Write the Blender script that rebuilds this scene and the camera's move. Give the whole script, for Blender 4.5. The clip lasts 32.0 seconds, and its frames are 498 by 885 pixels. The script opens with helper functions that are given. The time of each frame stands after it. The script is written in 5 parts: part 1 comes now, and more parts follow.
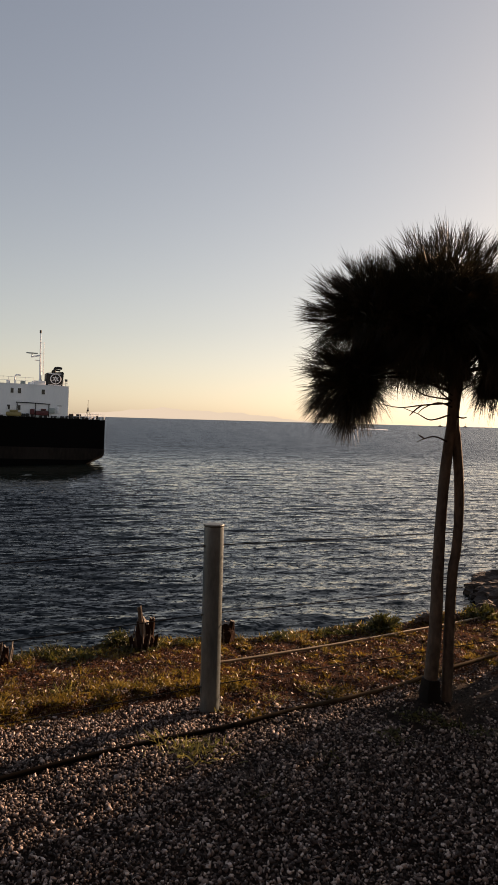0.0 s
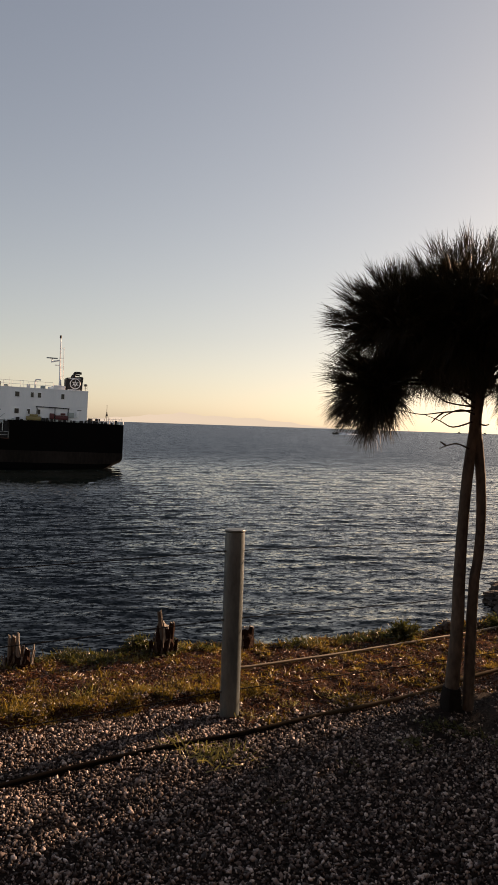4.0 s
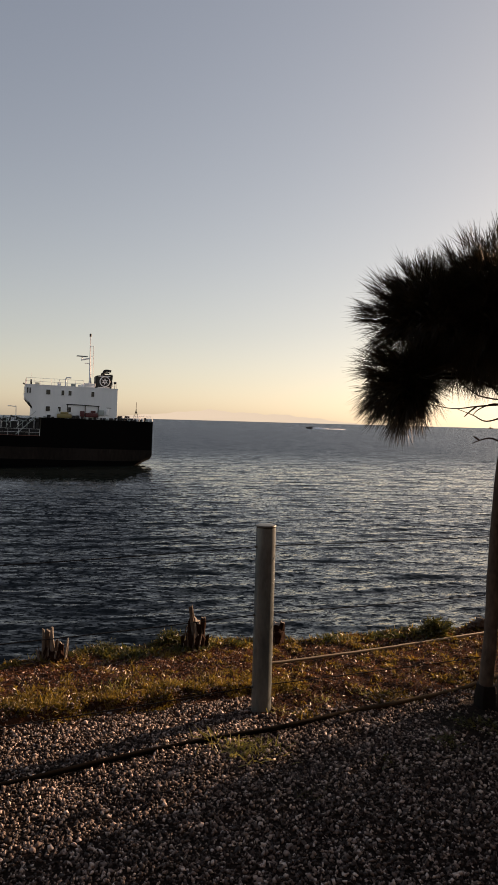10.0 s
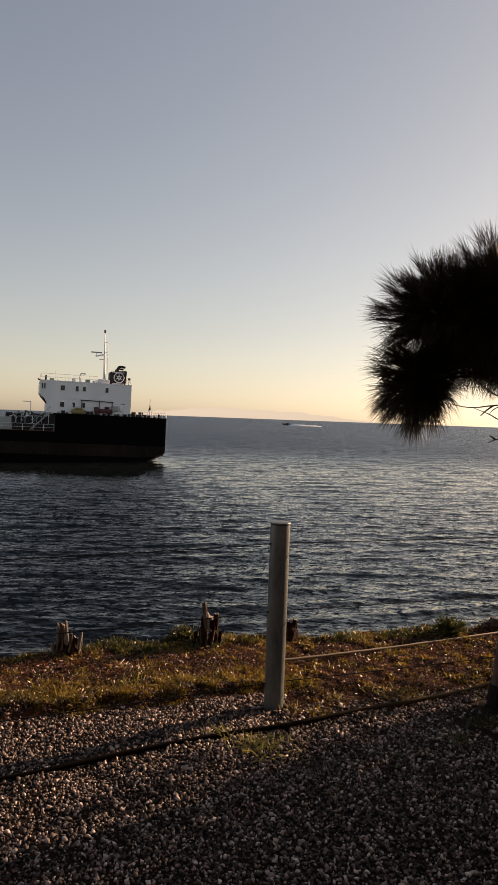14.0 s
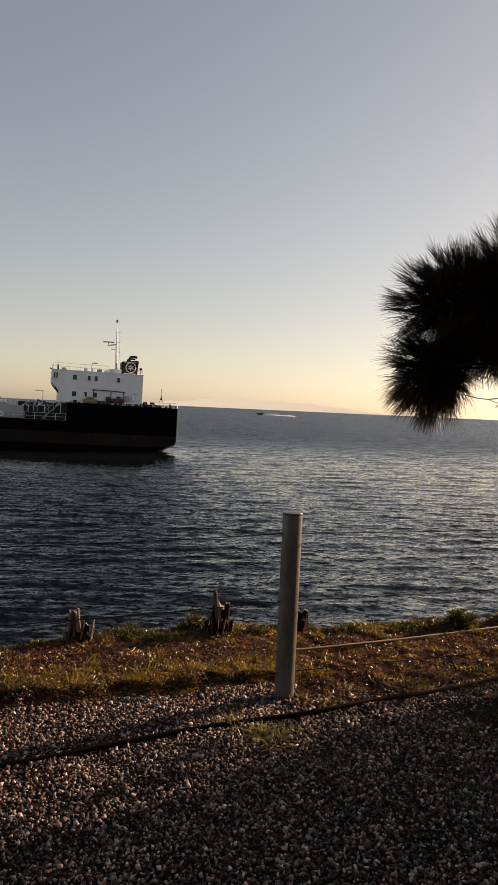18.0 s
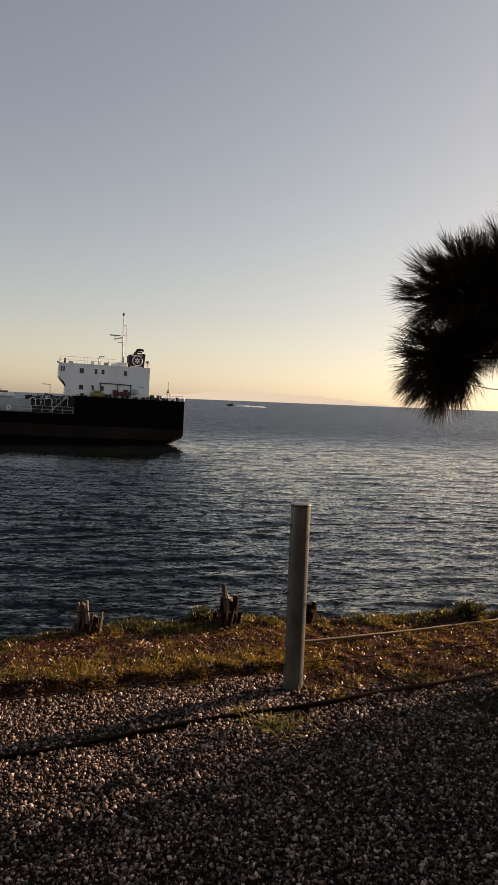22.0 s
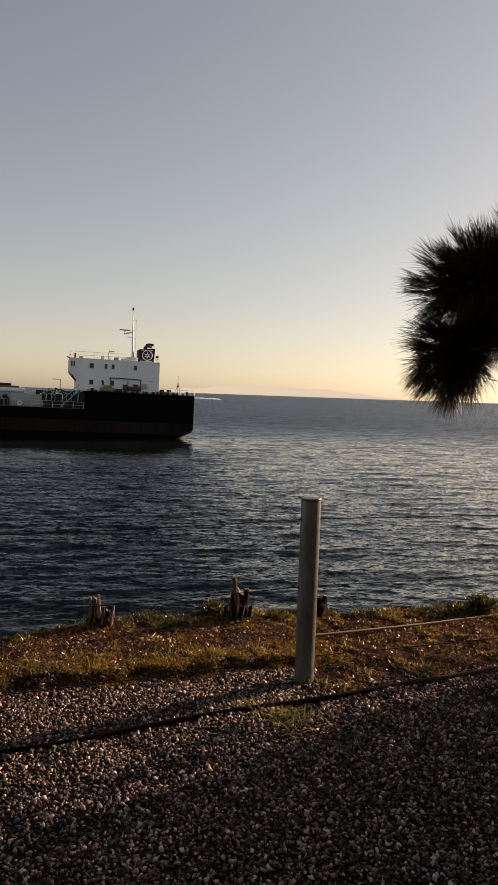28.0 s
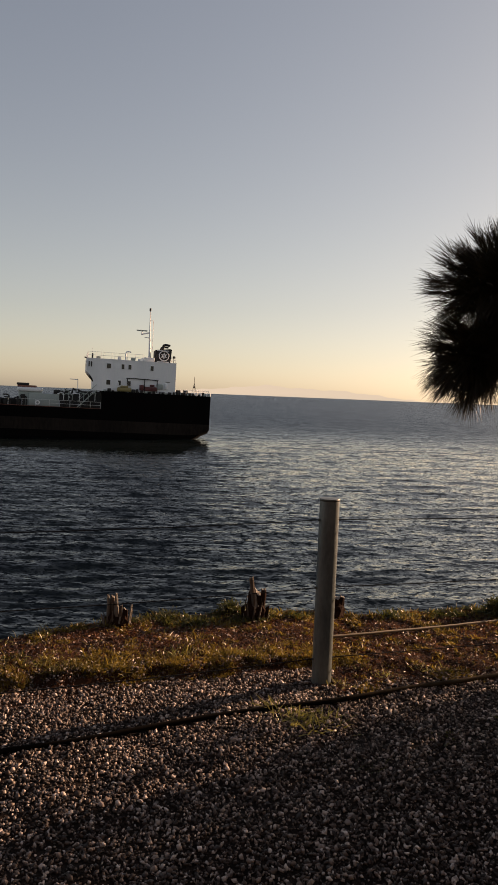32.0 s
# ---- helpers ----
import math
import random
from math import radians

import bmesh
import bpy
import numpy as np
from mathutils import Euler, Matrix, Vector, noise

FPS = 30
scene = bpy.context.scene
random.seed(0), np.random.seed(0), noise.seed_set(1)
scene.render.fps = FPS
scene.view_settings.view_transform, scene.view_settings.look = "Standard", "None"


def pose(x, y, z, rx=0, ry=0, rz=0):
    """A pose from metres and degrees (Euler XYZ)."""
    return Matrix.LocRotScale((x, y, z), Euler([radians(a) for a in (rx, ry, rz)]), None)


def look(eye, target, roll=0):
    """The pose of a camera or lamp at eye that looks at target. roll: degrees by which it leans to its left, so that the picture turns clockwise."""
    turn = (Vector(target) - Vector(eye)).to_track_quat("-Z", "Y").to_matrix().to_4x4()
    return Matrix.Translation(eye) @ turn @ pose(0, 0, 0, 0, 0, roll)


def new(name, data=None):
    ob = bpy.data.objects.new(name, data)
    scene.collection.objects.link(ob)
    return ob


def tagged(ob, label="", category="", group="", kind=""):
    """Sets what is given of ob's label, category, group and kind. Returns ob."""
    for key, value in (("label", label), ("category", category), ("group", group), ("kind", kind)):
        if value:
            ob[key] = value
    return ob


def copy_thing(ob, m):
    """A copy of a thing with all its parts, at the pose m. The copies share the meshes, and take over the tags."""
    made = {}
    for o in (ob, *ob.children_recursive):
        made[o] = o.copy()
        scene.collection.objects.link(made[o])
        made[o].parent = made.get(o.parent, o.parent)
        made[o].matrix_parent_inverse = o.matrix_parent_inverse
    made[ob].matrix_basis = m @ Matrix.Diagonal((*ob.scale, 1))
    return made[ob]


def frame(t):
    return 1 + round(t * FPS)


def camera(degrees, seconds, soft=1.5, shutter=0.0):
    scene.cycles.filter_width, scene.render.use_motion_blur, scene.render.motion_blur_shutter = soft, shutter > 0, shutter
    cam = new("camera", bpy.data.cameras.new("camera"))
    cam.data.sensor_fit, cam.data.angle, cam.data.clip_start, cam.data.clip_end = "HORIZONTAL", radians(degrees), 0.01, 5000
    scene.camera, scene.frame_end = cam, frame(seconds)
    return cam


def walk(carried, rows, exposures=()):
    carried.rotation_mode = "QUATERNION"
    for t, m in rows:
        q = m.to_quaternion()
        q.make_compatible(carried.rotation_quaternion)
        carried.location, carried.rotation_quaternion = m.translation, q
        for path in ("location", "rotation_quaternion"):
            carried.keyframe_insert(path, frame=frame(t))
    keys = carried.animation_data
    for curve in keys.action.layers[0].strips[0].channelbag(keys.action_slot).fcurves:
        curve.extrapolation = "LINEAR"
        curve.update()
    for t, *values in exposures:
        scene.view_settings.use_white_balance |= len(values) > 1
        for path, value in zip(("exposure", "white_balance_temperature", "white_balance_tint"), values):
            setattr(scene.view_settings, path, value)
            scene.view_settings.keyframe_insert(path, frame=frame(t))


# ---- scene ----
cam = camera(39.2, 32.0, soft=1.1)
PATH = [
    (0, (0.011, -0.097, 1.445), (0.173, 1.896, 1.38), 1.6),
    (0.5, (0.006, -0.097, 1.447), (0.162, 1.896, 1.384), 1.6),
    (1, (0.001, -0.091, 1.444), (0.149, 1.902, 1.374), 1.7),
    (1.5, (0.005, -0.099, 1.446), (0.145, 1.895, 1.383), 1.5),
    (2, (0.0, -0.099, 1.444), (0.137, 1.896, 1.381), 1.7),
    (2.5, (-0.002, -0.094, 1.443), (0.133, 1.9, 1.379), 1.8),
    (3, (-0.001, -0.107, 1.446), (0.127, 1.889, 1.396), 1.7),
    (3.5, (-0.005, -0.108, 1.446), (0.114, 1.888, 1.396), 1.8),
    (5.5, (-0.015, -0.111, 1.448), (0.073, 1.886, 1.395), 1.9),
    (6, (-0.017, -0.108, 1.445), (0.063, 1.889, 1.393), 1.8),
    (6.5, (-0.019, -0.11, 1.446), (0.057, 1.887, 1.393), 1.9),
    (7, (-0.018, -0.11, 1.444), (0.054, 1.888, 1.394), 1.9),
    (7.5, (-0.017, -0.121, 1.449), (0.049, 1.877, 1.409), 1.8),
    (8, (-0.017, -0.112, 1.444), (0.039, 1.887, 1.396), 1.9),
    (8.5, (-0.021, -0.111, 1.443), (0.027, 1.888, 1.382), 2.1),
    (9, (-0.02, -0.108, 1.444), (0.023, 1.891, 1.382), 1.8),
    (9.5, (-0.019, -0.108, 1.44), (0.018, 1.891, 1.382), 1.6),
    (10, (-0.019, -0.107, 1.441), (0.011, 1.892, 1.378), 1.6),
    (10.5, (-0.023, -0.109, 1.439), (-0.009, 1.89, 1.375), 1.7),
    (11, (-0.028, -0.111, 1.438), (-0.024, 1.888, 1.376), 2.0),
    (11.5, (-0.035, -0.105, 1.437), (-0.033, 1.894, 1.371), 2.1),
    (12, (-0.025, -0.112, 1.441), (-0.029, 1.886, 1.373), 1.8),
    (12.5, (-0.026, -0.113, 1.439), (-0.032, 1.886, 1.377), 1.7),
    (13, (-0.029, -0.111, 1.441), (-0.037, 1.888, 1.378), 1.9),
    (13.5, (-0.028, -0.11, 1.439), (-0.033, 1.889, 1.372), 2.0),
    (14, (-0.029, -0.113, 1.44), (-0.036, 1.886, 1.368), 2.1),
    (14.5, (-0.031, -0.108, 1.436), (-0.041, 1.891, 1.358), 2.2),
    (16.5, (-0.041, -0.101, 1.433), (-0.066, 1.896, 1.344), 2.4),
    (17, (-0.036, -0.107, 1.434), (-0.066, 1.89, 1.339), 2.4),
    (17.5, (-0.036, -0.107, 1.435), (-0.069, 1.89, 1.338), 2.4),
    (18, (-0.039, -0.106, 1.433), (-0.076, 1.891, 1.334), 2.6),
    (18.5, (-0.042, -0.102, 1.43), (-0.081, 1.895, 1.33), 2.6),
    (19, (-0.036, -0.101, 1.432), (-0.077, 1.895, 1.323), 2.2),
    (19.5, (-0.038, -0.106, 1.432), (-0.079, 1.891, 1.326), 2.3),
    (20, (-0.037, -0.103, 1.431), (-0.08, 1.893, 1.32), 2.2),
    (20.5, (-0.037, -0.106, 1.434), (-0.087, 1.89, 1.319), 2.3),
    (21, (-0.045, -0.101, 1.43), (-0.1, 1.895, 1.316), 2.6),
    (21.5, (-0.043, -0.104, 1.43), (-0.101, 1.892, 1.315), 2.5),
    (22, (-0.043, -0.096, 1.427), (-0.099, 1.9, 1.306), 2.3),
    (22.5, (-0.04, -0.107, 1.428), (-0.101, 1.888, 1.3), 2.2),
    (23, (-0.04, -0.099, 1.428), (-0.099, 1.896, 1.301), 2.1),
    (23.5, (-0.041, -0.099, 1.429), (-0.104, 1.896, 1.304), 2.3),
    (24, (-0.044, -0.102, 1.428), (-0.108, 1.894, 1.304), 2.4),
    (24.5, (-0.043, -0.097, 1.428), (-0.109, 1.898, 1.301), 2.4),
    (25, (-0.043, -0.096, 1.426), (-0.11, 1.899, 1.296), 2.3),
    (25.5, (-0.042, -0.095, 1.426), (-0.113, 1.9, 1.3), 2.1),
    (27.5, (-0.047, -0.096, 1.424), (-0.127, 1.898, 1.294), 2.4),
    (28, (-0.043, -0.096, 1.428), (-0.127, 1.897, 1.289), 2.0),
    (28.5, (-0.047, -0.098, 1.425), (-0.138, 1.896, 1.292), 2.2),
    (29, (-0.049, -0.098, 1.425), (-0.146, 1.895, 1.287), 2.2),
    (29.5, (-0.051, -0.1, 1.425), (-0.156, 1.892, 1.287), 2.2),
    (30, (-0.053, -0.099, 1.424), (-0.167, 1.893, 1.288), 2.2),
    (30.5, (-0.054, -0.096, 1.423), (-0.17, 1.895, 1.283), 2.2),
    (31, (-0.056, -0.098, 1.423), (-0.172, 1.894, 1.28), 2.3),
    (31.5, (-0.056, -0.096, 1.423), (-0.179, 1.895, 1.283), 2.2),
    (32, (-0.058, -0.098, 1.423), (-0.187, 1.893, 1.285), 2.3),
]
walk(cam, [(t, look(eye, target, roll)) for t, eye, target, roll in PATH],
     exposures=[(0.0, 1.02, 7800, 13), (13.0, 1.0, 7800, 13), (24.0, 0.96, 7900, 13), (32.0, 0.93, 7900, 13)])

# ---- light ----
SUN_AZ, SUN_EL = 55.0, 15.0      # degrees to the right of +y, and above the horizon
world = bpy.data.worlds.new("evening_sky")
scene.world = world
world.use_nodes = True
wn = world.node_tree.nodes
sky = wn.new("ShaderNodeTexSky")
sky.sky_type = "NISHITA"
sky.sun_disc = False
sky.sun_elevation, sky.sun_rotation = radians(SUN_EL), radians(SUN_AZ)
sky.altitude, sky.air_density, sky.dust_density, sky.ozone_density = 0, 0.85, 0.87, 0.0
wn["Background"].inputs["Strength"].default_value = 0.068
haze = wn.new("ShaderNodeVectorMath")      # an even thin haze over the whole sky
haze.operation = "ADD"
haze.inputs[1].default_value = (0.100, 0.166, 0.47)
pale = wn.new("ShaderNodeHueSaturation")   # sea haze pales the sky's colours
pale.inputs["Saturation"].default_value = 0.76
world.node_tree.links.new(sky.outputs[0], pale.inputs["Color"])
world.node_tree.links.new(pale.outputs[0], haze.inputs[0])
thick, veiled = wn.new("ShaderNodeVectorMath"), wn.new("ShaderNodeVectorMath")      # low haze dulls the brightest glow: c / (1 + k c)
thick.operation, veiled.operation = "MULTIPLY_ADD", "DIVIDE"
thick.inputs[1].default_value, thick.inputs[2].default_value = (0.031, 0.034, 0.031), (0.915, 0.91, 0.915)
world.node_tree.links.new(haze.outputs[0], thick.inputs[0])
world.node_tree.links.new(haze.outputs[0], veiled.inputs[0])
world.node_tree.links.new(thick.outputs[0], veiled.inputs[1])
world.node_tree.links.new(veiled.outputs[0], wn["Background"].inputs["Color"])
sun = new("sun", bpy.data.lights.new("sun", "SUN"))
sun.data.energy, sun.data.angle, sun.data.color = 5.0, radians(0.6), (1.0, 0.68, 0.49)
toward = Vector((math.sin(radians(SUN_AZ)) * math.cos(radians(SUN_EL)), math.cos(radians(SUN_AZ)) * math.cos(radians(SUN_EL)), math.sin(radians(SUN_EL))))
sun.matrix_world = look(toward * 60, (0, 0, 0))
scene.view_settings.exposure = 0.0

# ---- materials ----
def surf(name, c1, c2, scale=8.0, rough=0.7, bump=0.2, metal=0.0, fine=60.0, stretch=(1, 1, 1), island=0.0, random_ob=0.0, spec=0.5, dist=0.01):
    """A surface with two scales of colour variation, uneven gloss and fine relief."""
    m = bpy.data.materials.new(name)
    m.use_nodes = True
    n, l = m.node_tree.nodes, m.node_tree.links
    b = n["Principled BSDF"]
    co = n.new("ShaderNodeTexCoord")
    mp = n.new("ShaderNodeMapping")
    mp.inputs["Scale"].default_value = stretch
    l.new(co.outputs["Object"], mp.inputs["Vector"])
    big, small = n.new("ShaderNodeTexNoise"), n.new("ShaderNodeTexNoise")
    for t, s, d in ((big, scale, 5), (small, fine, 4)):
        t.inputs["Scale"].default_value, t.inputs["Detail"].default_value = s, d
        l.new(mp.outputs[0], t.inputs["Vector"])
    add = n.new("ShaderNodeMath")
    add.operation = "MULTIPLY_ADD"
    l.new(small.outputs["Fac"], add.inputs[0])
    add.inputs[1].default_value = 0.5
    l.new(big.outputs["Fac"], add.inputs[2])
    ramp = n.new("ShaderNodeMapRange")
    ramp.inputs["From Min"].default_value, ramp.inputs["From Max"].default_value = 0.45, 1.05
    l.new(add.outputs[0], ramp.inputs["Value"])
    mix = n.new("ShaderNodeMix")
    mix.data_type = "RGBA"
    mix.inputs[6].default_value, mix.inputs[7].default_value = (*c1, 1), (*c2, 1)
    l.new(ramp.outputs[0], mix.inputs[0])
    colour = mix.outputs[2]
    for amount, kind, out in ((island, "ShaderNodeNewGeometry", "Random Per Island"), (random_ob, "ShaderNodeObjectInfo", "Random")):
        if amount:
            r = n.new(kind)
            rr = n.new("ShaderNodeMapRange")
            rr.inputs["To Min"].default_value, rr.inputs["To Max"].default_value = 1 - amount, 1 + amount
            l.new(r.outputs[out], rr.inputs["Value"])
            hsv = n.new("ShaderNodeHueSaturation")
            l.new(rr.outputs[0], hsv.inputs["Value"])
            l.new(colour, hsv.inputs["Color"])
            colour = hsv.outputs[0]
    l.new(colour, b.inputs["Base Color"])
    rg = n.new("ShaderNodeMapRange")
    rg.inputs["To Min"].default_value, rg.inputs["To Max"].default_value = max(0.02, rough - 0.12), min(1, rough + 0.12)
    l.new(big.outputs["Fac"], rg.inputs["Value"])
    l.new(rg.outputs[0], b.inputs["Roughness"])
    b.inputs["Metallic"].default_value = metal
    b.inputs["Specular IOR Level"].default_value = spec
    if bump:
        bp = n.new("ShaderNodeBump")
        bp.inputs["Strength"].default_value, bp.inputs["Distance"].default_value = bump, dist
        l.new(add.outputs[0], bp.inputs["Height"])
        l.new(bp.outputs[0], b.inputs["Normal"])
    return m


def leafy(name, c1, c2, glow=0.4, scale=3.0):
    """Thin leaves and blades: diffuse with light coming through, varied blade by blade."""
    m = bpy.data.materials.new(name)
    m.use_nodes = True
    n, l = m.node_tree.nodes, m.node_tree.links
    n.remove(n["Principled BSDF"])
    geo = n.new("ShaderNodeNewGeometry")
    co, tx = n.new("ShaderNodeTexCoord"), n.new("ShaderNodeTexNoise")
    tx.inputs["Scale"].default_value = scale
    l.new(co.outputs["Object"], tx.inputs["Vector"])
    add = n.new("ShaderNodeMath")
    add.operation = "MULTIPLY_ADD"
    l.new(geo.outputs["Random Per Island"], add.inputs[0])
    add.inputs[1].default_value = 0.7
    sub = n.new("ShaderNodeMath")
    sub.operation = "MULTIPLY_ADD"
    l.new(tx.outputs["Fac"], sub.inputs[0])
    sub.inputs[1].default_value, sub.inputs[2].default_value = 1.4, -0.55
    l.new(sub.outputs[0], add.inputs[2])
    mix = n.new("ShaderNodeMix")
    mix.data_type = "RGBA"
    mix.inputs[6].default_value, mix.inputs[7].default_value = (*c1, 1), (*c2, 1)
    l.new(add.outputs[0], mix.inputs[0])
    d, t, s = n.new("ShaderNodeBsdfDiffuse"), n.new("ShaderNodeBsdfTranslucent"), n.new("ShaderNodeMixShader")
    l.new(mix.outputs[2], d.inputs["Color"])
    l.new(mix.outputs[2], t.inputs["Color"])
    s.inputs[0].default_value = glow
    l.new(d.outputs[0], s.inputs[1])
    l.new(t.outputs[0], s.inputs[2])
    gl, s2 = n.new("ShaderNodeBsdfGlossy"), n.new("ShaderNodeMixShader")
    gl.inputs["Roughness"].default_value = 0.4
    s2.inputs[0].default_value = 0.05
    l.new(s.outputs[0], s2.inputs[1])
    l.new(gl.outputs[0], s2.inputs[2])
    l.new(s2.outputs[0], n["Material Output"].inputs["Surface"])
    return m


def water_surface():
    """Sea water: short wind waves with narrow steep fronts turned to the shore and long flat backs."""
    m = bpy.data.materials.new("sea_water")
    m.use_nodes = True
    n, l = m.node_tree.nodes, m.node_tree.links
    b = n["Principled BSDF"]
    b.inputs["Base Color"].default_value = (0.0042, 0.0074, 0.0080, 1)
    b.inputs["Roughness"].default_value = 0.05
    b.inputs["IOR"].default_value = 1.33

    def ranged(source, values, kind="SMOOTHSTEP"):
        r = n.new("ShaderNodeMapRange")
        r.interpolation_type = kind
        for key, value in zip(("From Min", "From Max", "To Min", "To Max"), values):
            r.inputs[key].default_value = value
        l.new(source, r.inputs["Value"])
        return r.outputs[0]

    def calc(op, p, q):
        k = n.new("ShaderNodeMath")
        k.operation = op
        for socket, value in zip(k.inputs, (p, q)):
            if isinstance(value, float):
                socket.default_value = value
            else:
                l.new(value, socket)
        return k.outputs[0]

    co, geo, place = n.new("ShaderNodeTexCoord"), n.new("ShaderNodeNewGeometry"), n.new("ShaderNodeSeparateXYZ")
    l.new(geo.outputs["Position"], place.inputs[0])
    # calmer water in the ship's lee; steeper near the shore to darken that side
    # parted along the camera's line of sight past the stern
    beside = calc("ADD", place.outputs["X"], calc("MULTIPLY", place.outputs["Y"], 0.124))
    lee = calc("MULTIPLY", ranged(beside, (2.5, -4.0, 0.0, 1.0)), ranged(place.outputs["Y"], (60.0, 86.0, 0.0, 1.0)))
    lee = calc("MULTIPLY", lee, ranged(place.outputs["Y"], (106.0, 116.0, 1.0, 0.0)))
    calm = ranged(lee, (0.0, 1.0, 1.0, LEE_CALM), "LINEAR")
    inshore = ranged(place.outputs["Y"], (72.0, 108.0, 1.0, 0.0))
    tone_chop = calc("ADD", calc("MULTIPLY", ranged(beside, (10.0, -4.0, 0.0, TONE_CHOP[1] - TONE_CHOP[0])), inshore), TONE_CHOP[0])
    fronts, side = None, None
    for s, width, steep, sway, detail in WAVELETS:
        mp, t, parts = n.new("ShaderNodeMapping"), n.new("ShaderNodeTexNoise"), n.new("ShaderNodeSeparateColor")
        mp.inputs["Scale"].default_value = (width, 1.0, 1.0)
        mp.inputs["Rotation"].default_value = (0, 0, 0.30)
        mp.inputs["Location"].default_value = (s * 3.1, s * 1.7, 0)
        l.new(co.outputs["Object"], mp.inputs["Vector"])
        l.new(mp.outputs[0], t.inputs["Vector"])
        t.inputs["Scale"].default_value, t.inputs["Detail"].default_value, t.inputs["Distortion"].default_value = s, detail, 0.6
        l.new(t.outputs["Color"], parts.inputs[0])
        front = calc("MULTIPLY", ranged(parts.outputs["Red"], (0.54, 0.665, 0.0, 1.0)), -steep)
        across = calc("MULTIPLY", calc("SUBTRACT", parts.outputs["Green"], 0.5), sway)
        fronts = front if fronts is None else calc("ADD", fronts, front)
        side = across if side is None else calc("ADD", side, across)
    # far off only shoreward faces show; tilt added to darken left, brighten near
    fronts = calc("ADD", fronts, calc("MULTIPLY", ranged(beside, (8.5, -2.5, 0.0, SHADE_LEAN)), inshore))
    fronts = calc("ADD", fronts, ranged(place.outputs["Y"], TONE_LEAN, "SMOOTHERSTEP"))
    slope, add, norm = n.new("ShaderNodeCombineXYZ"), n.new("ShaderNodeVectorMath"), n.new("ShaderNodeVectorMath")
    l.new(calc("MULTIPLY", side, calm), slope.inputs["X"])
    l.new(calc("MULTIPLY", calc("MULTIPLY", fronts, tone_chop), calm), slope.inputs["Y"])
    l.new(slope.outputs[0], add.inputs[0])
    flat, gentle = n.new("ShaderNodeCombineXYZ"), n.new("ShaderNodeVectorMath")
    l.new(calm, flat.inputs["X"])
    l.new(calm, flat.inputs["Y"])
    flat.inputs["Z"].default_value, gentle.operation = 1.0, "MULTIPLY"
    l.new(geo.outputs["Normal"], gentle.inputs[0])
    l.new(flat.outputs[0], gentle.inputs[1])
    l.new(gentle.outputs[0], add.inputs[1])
    norm.operation = "NORMALIZE"
    l.new(add.outputs[0], norm.inputs[0])
    l.new(norm.outputs[0], b.inputs["Normal"])
    return m


# wavelets: scale, width of a crest to its depth, steepness of the fronts, sideways slope, detail
WAVELETS = ((0.28, 0.42, 0.04, 0.05, 1), (0.75, 0.42, 0.14, 0.20, 1), (2.3, 0.46, 0.19, 0.32, 1), (5.2, 0.46, 0.48, 0.48, 1), (11.5, 0.48, 0.36, 0.5, 1))
# slope tilt by distance, then calm, steepness and tilt by side, set for tone
TONE_LEAN = (18.0, 210.0, 0.16, -0.19)
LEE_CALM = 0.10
TONE_CHOP = (0.62, 1.36)
SHADE_LEAN = -0.185


def pebbly(name, source):
    """Crushed stone: mostly dull dark grey-brown, some pale, each stone its own tone."""
    m = bpy.data.materials.new(name)
    m.use_nodes = True
    n, l = m.node_tree.nodes, m.node_tree.links
    b = n["Principled BSDF"]
    src = n.new(source)
    ramp = n.new("ShaderNodeValToRGB")
    stops = [(0.0, (0.016, 0.0098, 0.0077)), (0.36, (0.040, 0.026, 0.0205)), (0.62, (0.096, 0.067, 0.0545)), (0.81, (0.26, 0.200, 0.169)), (1.0, (0.60, 0.51, 0.46))]
    ramp.color_ramp.elements.remove(ramp.color_ramp.elements[1])
    for i, (at, c) in enumerate(stops):
        e = ramp.color_ramp.elements[0] if i == 0 else ramp.color_ramp.elements.new(at)
        e.position, e.color = at, (*c, 1)
    l.new(src.outputs["Random Per Island" if source == "ShaderNodeNewGeometry" else "Random"], ramp.inputs[0])
    co, t = n.new("ShaderNodeTexCoord"), n.new("ShaderNodeTexNoise")
    t.inputs["Scale"].default_value, t.inputs["Detail"].default_value = 160 if source == "ShaderNodeNewGeometry" else 2.0, 4
    l.new(co.outputs["Object"], t.inputs["Vector"])
    mr = n.new("ShaderNodeMapRange")
    mr.inputs["To Min"].default_value, mr.inputs["To Max"].default_value = 0.65, 1.35
    l.new(t.outputs["Fac"], mr.inputs["Value"])
    hsv = n.new("ShaderNodeHueSaturation")
    l.new(mr.outputs[0], hsv.inputs["Value"])
    l.new(ramp.outputs[0], hsv.inputs["Color"])
    l.new(hsv.outputs[0], b.inputs["Base Color"])
    b.inputs["Roughness"].default_value = 0.7
    return m


def glowing(name, colour, strength=1.0):
    m = bpy.data.materials.new(name)
    m.use_nodes = True
    n, l = m.node_tree.nodes, m.node_tree.links
    e = n.new("ShaderNodeEmission")
    e.inputs["Color"].default_value, e.inputs["Strength"].default_value = (*colour, 1), strength
    l.new(e.outputs[0], n["Material Output"].inputs["Surface"])
    return m


SOIL = surf("dry_soil", (0.011, 0.0044, 0.0024), (0.058, 0.024, 0.0115), 5, 0.95, 0.8, fine=90, dist=0.02, spec=0.08)


